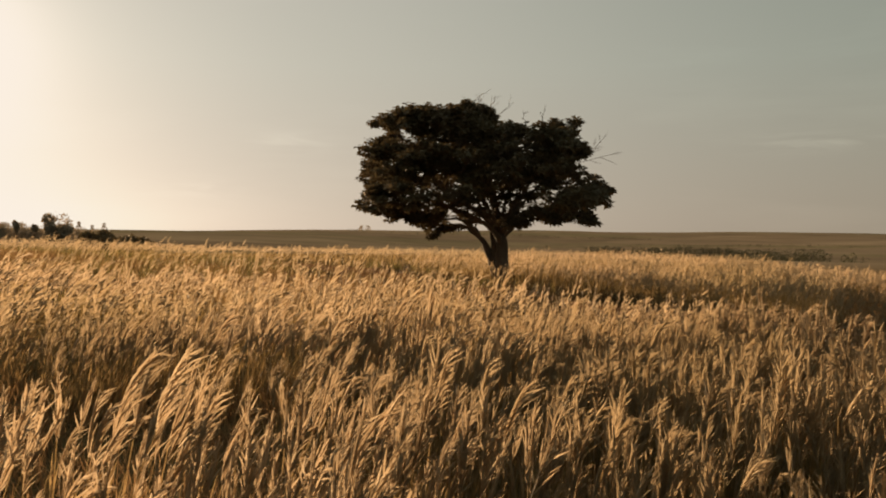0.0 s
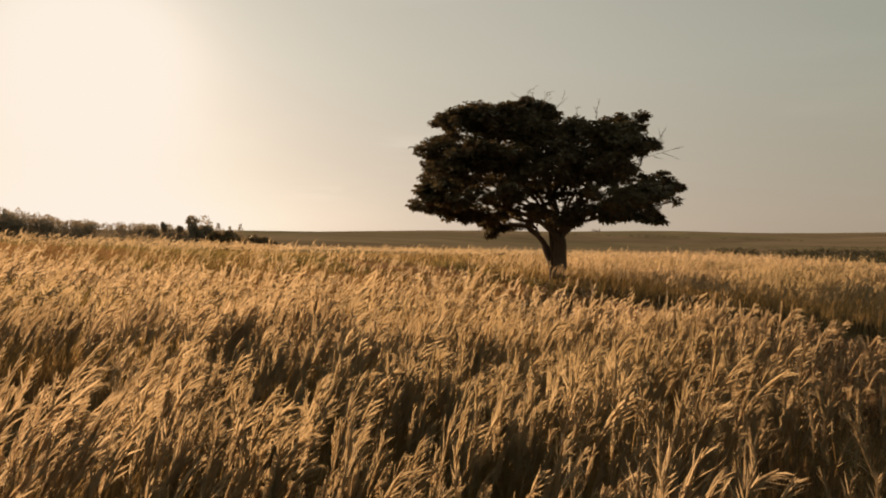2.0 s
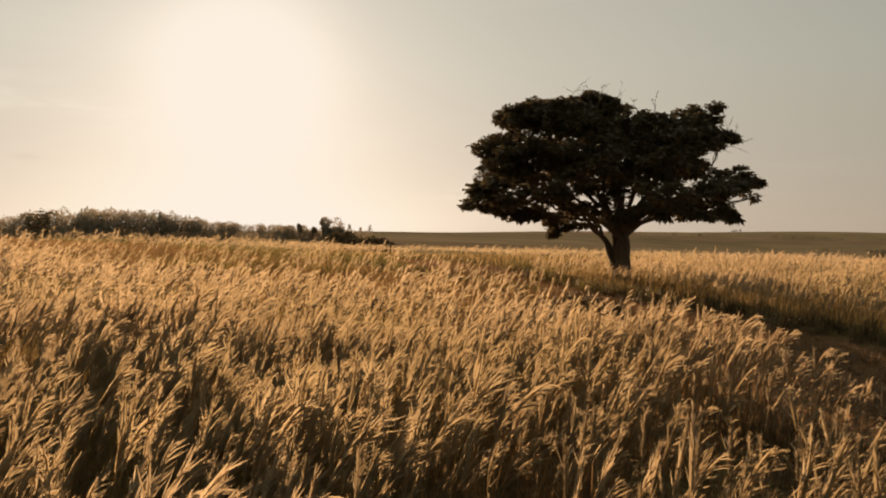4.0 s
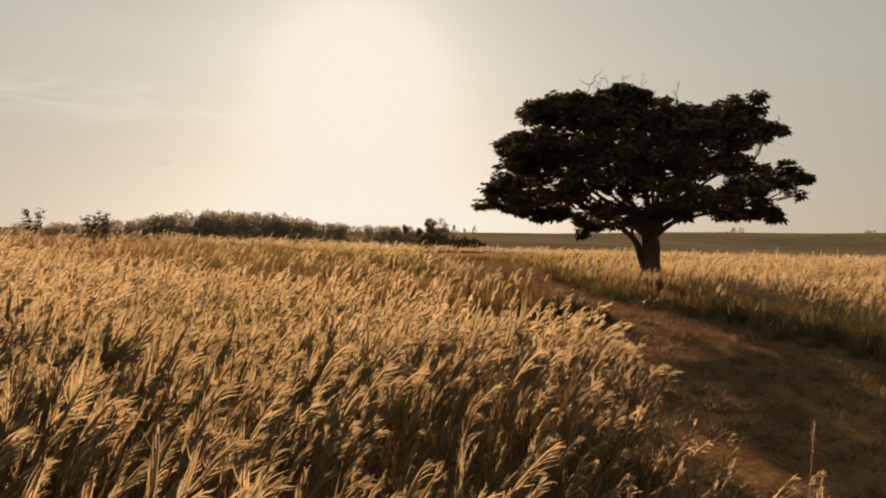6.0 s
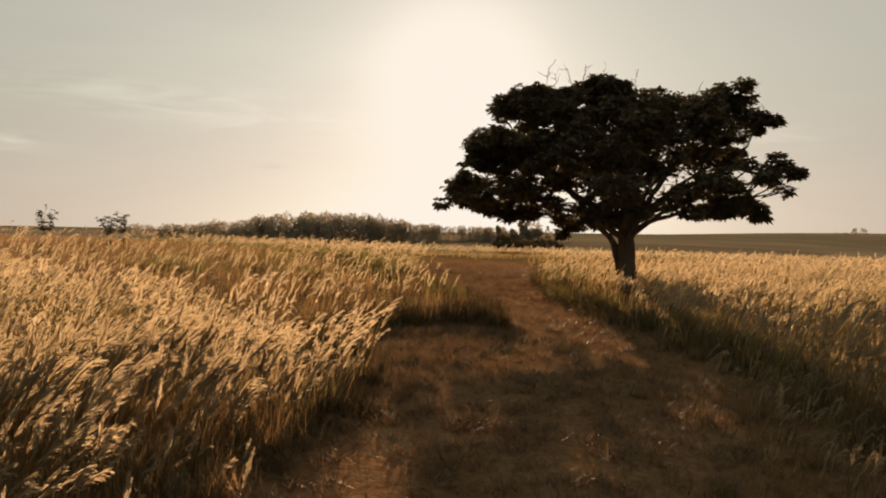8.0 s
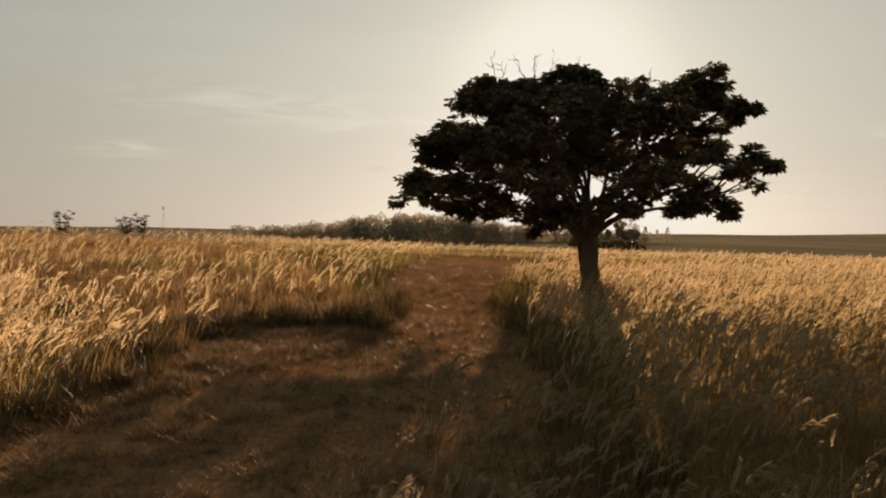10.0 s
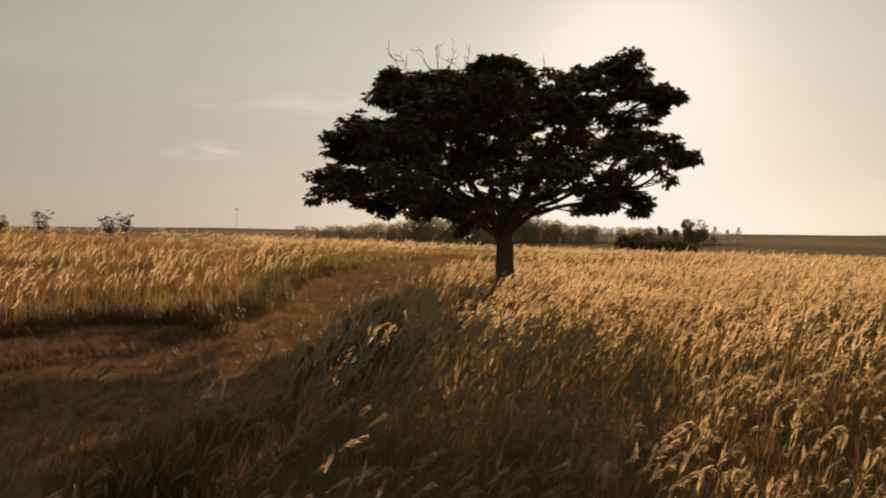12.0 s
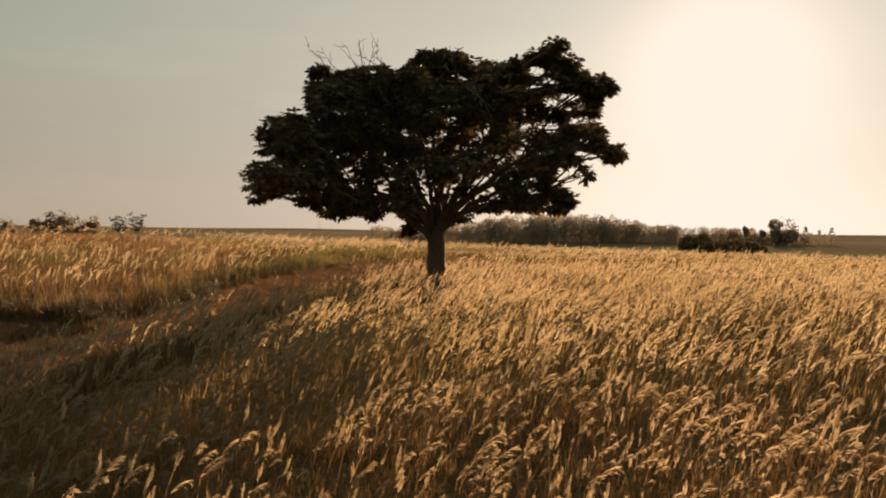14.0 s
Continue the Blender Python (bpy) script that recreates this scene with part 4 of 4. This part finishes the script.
SHORT = [tuft_variant(vr, 11, 0.20, 0.22, 1) for k in range(8)]
meadow("short_grass", 60000, (-24, 26, 1, 58), lambda x, y, u: (track_depth(x, y) > -0.3) & (beyond_arc(x, y) > 1) & (beyond_arc(x, y) < 44) & (u < 0.8 + 0.4 * waves(x, y, 2.5, 77)),
       SHORT, "short reddish dry grass on the earth track", 130, [STUBBLE], size=(0.4, 1.5), turn_spread=3.0)
RED = [tuft_variant(vr, 18, 0.27, 0.28, 1, 0.014) for k in range(6)]
meadow("red_grass", 5200, (1.5, 8.5, 12.0, 25.0), lambda x, y, u: (track_depth(x, y) > -0.2) & (track_depth(x, y) < 3.4) & (x < 4.6 + 0.3 * (25 - y)) & (u < 0.75 + 0.4 * waves(x, y, 2.0, 78)),
       RED, "ankle-high reddish dry grass beside the track", 133, [STUBBLE], size=(0.6, 1.15), turn_spread=3.0)
VERGE = [tuft_variant(vr, 16, 0.75, 0.30, 2, 0.02) for k in range(6)]
# The shaded face of the field edge is painted by BANK's dark tones.
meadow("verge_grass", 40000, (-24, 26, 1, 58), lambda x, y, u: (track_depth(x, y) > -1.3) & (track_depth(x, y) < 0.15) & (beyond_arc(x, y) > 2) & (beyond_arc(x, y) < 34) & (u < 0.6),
       VERGE, "dense leafy grass along the edges of the track, coloured as in shade", 135, [BANK], size=(0.5, 1.0), turn_spread=3.0)

# Extra tufts whose dark colour draws the band of shade below the field.
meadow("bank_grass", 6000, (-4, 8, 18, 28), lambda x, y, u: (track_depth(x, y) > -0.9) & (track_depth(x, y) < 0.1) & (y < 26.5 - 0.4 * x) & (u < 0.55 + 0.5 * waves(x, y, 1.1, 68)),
       VERGE, "dense grass on the bank round the bend of the track, its shade put into a dark colour", 136, [BANK], size=(0.35, 0.95), turn_spread=3.0)

RANKER = [tuft_variant(vr, 10, 1.0, 0.45, 1, 0.026) for k in range(5)]
BROWN = [tuft_variant(vr, 13, 0.66, 0.42, 1, 0.018) for k in range(8)]
meadow("brown_grass", 17000, (-46, 7, 14, 46), lambda x, y, u: off_track(x, y) & (y < 27.0 - 0.45 * x) & (y > 17.5 - 0.1 * x) & (u < 0.55 + 0.4 * waves(x, y, 4.0, 65)),
       BROWN, "leafy olive-brown grass with few plumes", 139, [FILL], size=(0.65, 1.1), turn_spread=3.0)
meadow("dark_grass", 16000, (-40, 7, 14, 44), lambda x, y, u: off_track(x, y) & (y < 27.0 - 0.45 * x) & (y > 19.0 - 0.1 * x) & (waves(x, y, 3.2, 66) > 0.22 + 0.5 * u) & (track_depth(x, y) > -14.0),
       RANKER, "clumps of tall dark withered grass", 141, [UNDER], size=(0.7, 1.15), turn_spread=3.0)
LOW = [tuft_variant(vr, 9, 0.62, 0.26, 1, 0.013) for k in range(8)]
meadow("undergrowth", 30000, (-10, 28, -2, 32), lambda x, y, u: off_track(x, y) & (beyond_arc(x, y) > 2.0) & (beyond_arc(x, y) < 10.5) & (u < 0.8),
       LOW, "low withered brown grass under the plumes", 137, [FILL], size=(0.5, 1.15), turn_spread=3.0)


# ---- far trees ----
def foliage(r, blobs, count, size):
    """Loose leaf clumps that fill a few rounded masses. blobs: centre and half widths."""
    out = []
    for (cx, cy, cz, rx, ry, rz) in blobs:
        u = r.normal(0, 1, (count, 3))
        u /= np.linalg.norm(u, axis=1, keepdims=True)
        p = np.array([cx, cy, cz]) + u * r.uniform(0.3, 1, (count, 1)) ** 0.5 * [rx, ry, rz]
        a, b = r.normal(0, 1, (count, 3)), r.normal(0, 1, (count, 3))
        a /= np.linalg.norm(a, axis=1, keepdims=True)
        b = np.cross(a, b)
        b /= np.linalg.norm(b, axis=1, keepdims=True)
        s = (size * r.uniform(0.5, 1.3, count))[:, None]
        out.append(np.stack([p - a * s, p - b * s * 0.7, p + a * s, p + b * s * 0.7], 1))
    return np.concatenate(out)


def far_tree(name, x, y, high, wide, label, seed, slim=False, trunk=0.3):
    r = np.random.default_rng(seed)
    ob = new(name)
    z = float(ground_z(np.array([x]), np.array([y]))[0])
    ob.location = (x, y, z)
    if slim:
        blobs = [(0, 0, high * k, wide * w, wide * w, high * 0.16) for k, w in ((0.25, 0.4), (0.45, 0.5), (0.65, 0.42), (0.85, 0.22))]
    else:
        blobs = [(r.normal(0, wide * 0.2), r.normal(0, wide * 0.2), high * r.uniform(trunk + 0.12, 0.85), wide * 0.36, wide * 0.36, high * 0.2) for k in range(7)]
        blobs.append((0, 0, high * 0.62, wide * 0.48, wide * 0.48, high * 0.36))
    q = foliage(r, blobs, 110 if slim else 170, high * (0.035 if slim else 0.05))
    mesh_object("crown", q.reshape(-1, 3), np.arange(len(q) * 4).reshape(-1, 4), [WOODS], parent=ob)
    zz = np.linspace(-0.3, high * 0.6, 6)
    v, f = tube(np.stack([0 * zz, 0 * zz, zz], 1), np.linspace(high * (0.014 if slim else 0.03), high * 0.008, 6), 7)
    mesh_object("trunk", v, f, [BARK], parent=ob)
    return tagged(ob, label, "tree", "far trees")


def polar(left, dist):
    return -math.sin(radians(left)) * dist, math.cos(radians(left)) * dist


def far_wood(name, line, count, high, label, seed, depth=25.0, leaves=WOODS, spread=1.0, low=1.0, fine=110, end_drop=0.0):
    """A belt of trees along a line of (x, y): one mass of foliage with an uneven top."""
    r = np.random.default_rng(seed)
    line = np.array(line, float)
    seg = np.linalg.norm(np.diff(line, axis=0), axis=1)
    cum = np.concatenate([[0], np.cumsum(seg)])
    s = np.sort(r.uniform(0, cum[-1], count))
    x = np.interp(s, cum, line[:, 0]) + r.normal(0, depth * 0.4, count)
    y = np.interp(s, cum, line[:, 1]) + r.normal(0, depth * 0.4, count)
    z = ground_z(x, y)
    out = []
    for k in range(count):
        h = high * r.uniform(0.74, 1.0) * (1 + 0.15 * math.sin(s[k] / 23.0 + seed)) * (low + (1 - low) * min(1.0, s[k] / (0.4 * cum[-1]))) * (1 - end_drop * max(0.0, s[k] / cum[-1] - 0.72) / 0.28)
        w = h * r.uniform(0.28, 0.42) * spread
        blobs = [(x[k], y[k], z[k] + h * 0.25, w * 1.2, w * 1.2, h * 0.34), (x[k] + r.normal(0, w * 0.4), y[k] + r.normal(0, w * 0.4), z[k] + h * 0.7, w * 0.75, w * 0.75, h * 0.3)]
        out.append(foliage(r, blobs, fine, h * 0.041 * (110 / fine) ** 0.5))
    q = np.concatenate(out)
    ob = mesh_object(name, q.reshape(-1, 3), np.arange(len(q) * 4).reshape(-1, 4), [leaves])
    return tagged(ob, label, "woodland", kind="stuff")


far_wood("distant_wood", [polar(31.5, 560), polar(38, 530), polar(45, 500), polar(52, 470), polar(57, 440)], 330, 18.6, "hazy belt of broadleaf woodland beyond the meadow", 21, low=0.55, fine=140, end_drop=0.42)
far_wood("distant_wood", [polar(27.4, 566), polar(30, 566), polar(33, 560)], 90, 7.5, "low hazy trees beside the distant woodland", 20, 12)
far_wood("valley_wood", [polar(-10.5, 640), polar(-16.5, 600), polar(-21, 580), polar(-26.5, 590)], 150, 8.0, "dark strip of woodland down in the valley", 22, 14, VALLEY, 1.6, fine=45)
far_wood("valley_wood", [polar(-15.5, 480), polar(-21, 440), polar(-26.5, 430)], 120, 7.0, "dark strip of woodland down in the valley", 29, 45, VALLEY, 1.6, fine=45)
far_wood("ridge_grove", [polar(-1.3, 1500), polar(-2.0, 1500)], 8, 8.0, "small grove on the far ridge", 30, 8, HEDGE, fine=45)
far_wood("hedgerow", [polar(-6, 880), polar(-14, 900), polar(-22, 860), polar(-30, 900)], 90, 4.0, "thin line of hedgerow trees across the valley", 26, 5, HEDGE, 2.4, fine=45)
far_wood("hedgerow", [polar(8, 1150), polar(-3, 1200), polar(-16, 1180)], 90, 4.5, "thin line of hedgerow trees across the valley", 27, 6, HEDGE, 2.4, fine=45)
far_wood("hedgerow", [polar(-18, 720), polar(-27, 700)], 50, 4.0, "thin line of hedgerow trees across the valley", 28, 4, VALLEY, 2.4, fine=45)
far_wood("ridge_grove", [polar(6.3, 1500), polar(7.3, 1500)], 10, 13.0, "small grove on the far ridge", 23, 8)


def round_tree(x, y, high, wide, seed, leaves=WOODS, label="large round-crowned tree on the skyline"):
    """A full dome of foliage that reaches down to the ground."""
    r = np.random.default_rng(seed)
    ob = new("round_tree")
    ob.location = (x, y, float(ground_z(np.array([x]), np.array([y]))[0]))
    blobs = [(0, 0, high * 0.48, wide * 0.46, wide * 0.46, high * 0.5)]
    for k in range(9):
        a = r.uniform(0, 2 * np.pi)
        blobs.append((np.cos(a) * wide * 0.28, np.sin(a) * wide * 0.28, high * r.uniform(0.2, 0.72), wide * 0.2, wide * 0.2, high * 0.2))
    q = foliage(r, blobs, 260, high * 0.05)
    mesh_object("crown", q.reshape(-1, 3), np.arange(len(q) * 4).reshape(-1, 4), [leaves], parent=ob)
    z = np.linspace(-0.3, high * 0.5, 6)
    v, f = tube(np.stack([0 * z, 0 * z, z], 1), np.linspace(0.6, 0.25, 6), 8)
    mesh_object("trunk", v, f, [BARK], parent=ob)
    return tagged(ob, label, "tree", "far trees")


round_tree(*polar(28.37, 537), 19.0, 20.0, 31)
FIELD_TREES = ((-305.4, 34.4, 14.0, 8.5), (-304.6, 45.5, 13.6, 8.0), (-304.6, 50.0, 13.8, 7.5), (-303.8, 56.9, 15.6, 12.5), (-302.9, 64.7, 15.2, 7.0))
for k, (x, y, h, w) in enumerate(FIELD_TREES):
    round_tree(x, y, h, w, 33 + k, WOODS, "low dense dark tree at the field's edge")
for k, (a, h) in enumerate(((27.1, 12.5), (26.75, 8.5), (26.25, 10.5), (25.9, 8.0), (25.5, 12.0))):
    x, y = polar(a, 550)
    far_tree("slender_tree", x, y, h, 5.0 + 0.8 * (k % 2), "slender pointed tree beside the round tree", 40 + k, slim=True)
for k, (a, h, w) in enumerate(((30.9, 12.0, 3.6), (29.8, 10.0, 4.2))):
    x, y = polar(a, 545)
    far_tree("field_tree", x, y, h, w, "small solitary tree on the skyline", 50 + k, trunk=0.5)


def bush(x, y, blobs, label, seed):
    r = np.random.default_rng(seed)
    ob = new("bush")
    ob.location = (x, y, float(ground_z(np.array([x]), np.array([y]))[0]))
    q = foliage(r, blobs, 520, 0.36)
    mesh_object("foliage", q.reshape(-1, 3), np.arange(len(q) * 4).reshape(-1, 4), [LEAF], parent=ob)
    for k in range(3):
        z = np.linspace(-0.2, 1.6, 5)
        v, f = tube(np.stack([blobs[k % len(blobs)][0] + 0.2 * z, 0 * z, z], 1), np.linspace(0.12, 0.05, 5), 6)
        mesh_object("stem", v, f, [BARK], parent=ob)
    return tagged(ob, label, "bush")


bush(-70.4, 144.7, [(-1.7, -0.3, 2.6, 2.2, 1.9, 2.2), (1.5, 0.2, 2.8, 2.2, 1.9, 2.3), (0.0, 0.0, 1.4, 3.3, 2.0, 1.6)], "dark rounded thicket at the meadow's edge", 61)
bush(-67.0, 152.5, [(-1.0, -4.6, 2.0, 2.2, 2.6, 1.9), (0.0, -0.6, 2.2, 2.2, 2.6, 2.0), (0.9, 3.4, 2.0, 2.0, 2.6, 1.8), (1.5, 6.0, 1.5, 1.6, 1.8, 1.4)], "long low dark thicket at the meadow's edge", 62)


def weed_shrub(x, y, high, seed):
    """A tall thin-stemmed weed whose few broad leaves stand clear of the grass."""
    r = np.random.default_rng(seed)
    ob = new("weed_shrub")
    ob.location = (x, y, float(ground_z(np.array([x]), np.array([y]))[0]))
    leaves = []
    for k in range(7):
        a = r.uniform(0, 2 * np.pi)
        lean = r.uniform(0.15, 0.7)
        t = np.linspace(0, 1, 6)
        h = high * r.uniform(0.75, 1.0)
        pts = np.stack([np.cos(a) * lean * t ** 1.4 * 1.2, np.sin(a) * lean * t ** 1.4 * 1.2, h * t], 1)
        v, f = tube(pts, np.linspace(0.010, 0.004, 6), 5)
        mesh_object("stem", v, f, [BARK], parent=ob)
        for p in pts[3:]:
            c = p + r.normal(0, 0.08, (4, 3))
            leaves.append(leaf_sprays(c, r.normal(0, 0.4, (4, 3)), 0.155))
    q = np.concatenate(leaves)
    mesh_object("leaves", q.reshape(-1, 3), np.arange(len(q) * 4).reshape(-1, 4), [LEAF], parent=ob)
    return tagged(ob, "tall dark weed standing above the grass", "shrub", "weeds on the crest")


weed_shrub(-26.6, 26.5, 2.3, 71)
weed_shrub(-27.9, 31.7, 2.2, 72)
weed_shrub(-27.4, 30.6, 1.95, 73)

# bright young tufts beside the track, and rank green growth in two hollows
FRESH = [tuft_variant(vr, 34, 0.34, 0.22) for k in range(4)]
for k, (x, y, s) in enumerate(((12.3, 16.5, 0.9), (12.9, 16.1, 0.6), (13.3, 17.2, 0.6))):
    xs, ys = np.array([x]), np.array([y])
    ob = scatter("grass_tuft", [FRESH[k]], xs, ys, ground_z(xs, ys), np.array([0.5 * k]), np.array([s]), np.array([0.1]), [GREEN], 80 + k)
    tagged(ob, "bright yellow-green grass tuft beside the track", "grass tuft", "tufts by the track")
RANK = [tuft_variant(vr, 16, 0.95, 0.35, 1) for k in range(5)]


RANK_SPOTS = ((13.6, 38.4, 2.2, 1.3), (8.0, 54.0, 3.2, 2.4), (-11.0, 37.5, 2.2, 1.2), (-23.0, 45.0, 4.0, 2.0), (-9.0, 28.5, 2.6, 1.1), (-12.0, 25.0, 3.0, 1.2), (-38.0, 53.0, 6.0, 2.5), (-34.0, 40.0, 5.0, 2.0), (-12.0, 17.5, 3.0, 1.0), (-14.0, 31.0, 2.5, 1.0))


def hollow(x, y, u):
    spot = (np.hypot(x + 0.3, y - 36.0) < 9.5) & (track_depth(x, y) > -1.6) & (track_depth(x, y) < -0.1) & (u < 0.35)
    for cx, cy, rx, ry in RANK_SPOTS:
        spot |= (np.hypot((x - cx) / rx, (y - cy) / ry) < 1 + 0.4 * waves(x, y, 2.0, 79)) & off_track(x, y)
    return spot


meadow("rank_grass", 27000, (-46, 20, 14, 58), hollow, RANK, "rank greenish grass clumps", 140, [GREEN], size=(0.7, 1.1), turn_spread=3.0)


def radio_mast(x, y, high):
    """A slim lattice mast with a wider head, far off on the ridge."""
    ob = new("radio_mast")
    ob.location = (x, y, float(ground_z(np.array([x]), np.array([y]))[0]))
    for k in range(3):
        a = 2 * math.pi * k / 3
        z = np.linspace(-0.5, high, 8)
        w = np.linspace(0.9, 0.5, 8)
        v, f = tube(np.stack([w * math.cos(a), w * math.sin(a), z], 1), np.full(8, 0.10), 5)
        mesh_object("leg", v, f, [STEEL], parent=ob, smooth=True)
    for k in range(9):
        z = high * (k + 0.5) / 9
        ring = np.array([[0.75 * math.cos(a), 0.75 * math.sin(a), z] for a in np.linspace(0, 2 * math.pi, 7)])
        v, f = tube(ring, np.full(7, 0.09), 4)
        mesh_object("brace", v, f, [STEEL], parent=ob)
    for k in range(3):
        a = 2 * math.pi * k / 3 + 0.5
        v, f = tube(np.array([[1.4 * math.cos(a), 1.4 * math.sin(a), high * q] for q in (0.84, 0.88, 0.96, 1.0)]), (0.12, 0.28, 0.28, 0.12), 8)
        mesh_object("antenna", v, f, [STEEL], parent=ob, smooth=True)
    return tagged(ob, "slim grey radio mast on the far ridge", "mast")


radio_mast(19.3 - 1000 * math.sin(radians(65.95)), 13.6 + 1000 * math.cos(radians(65.95)), 27.0)
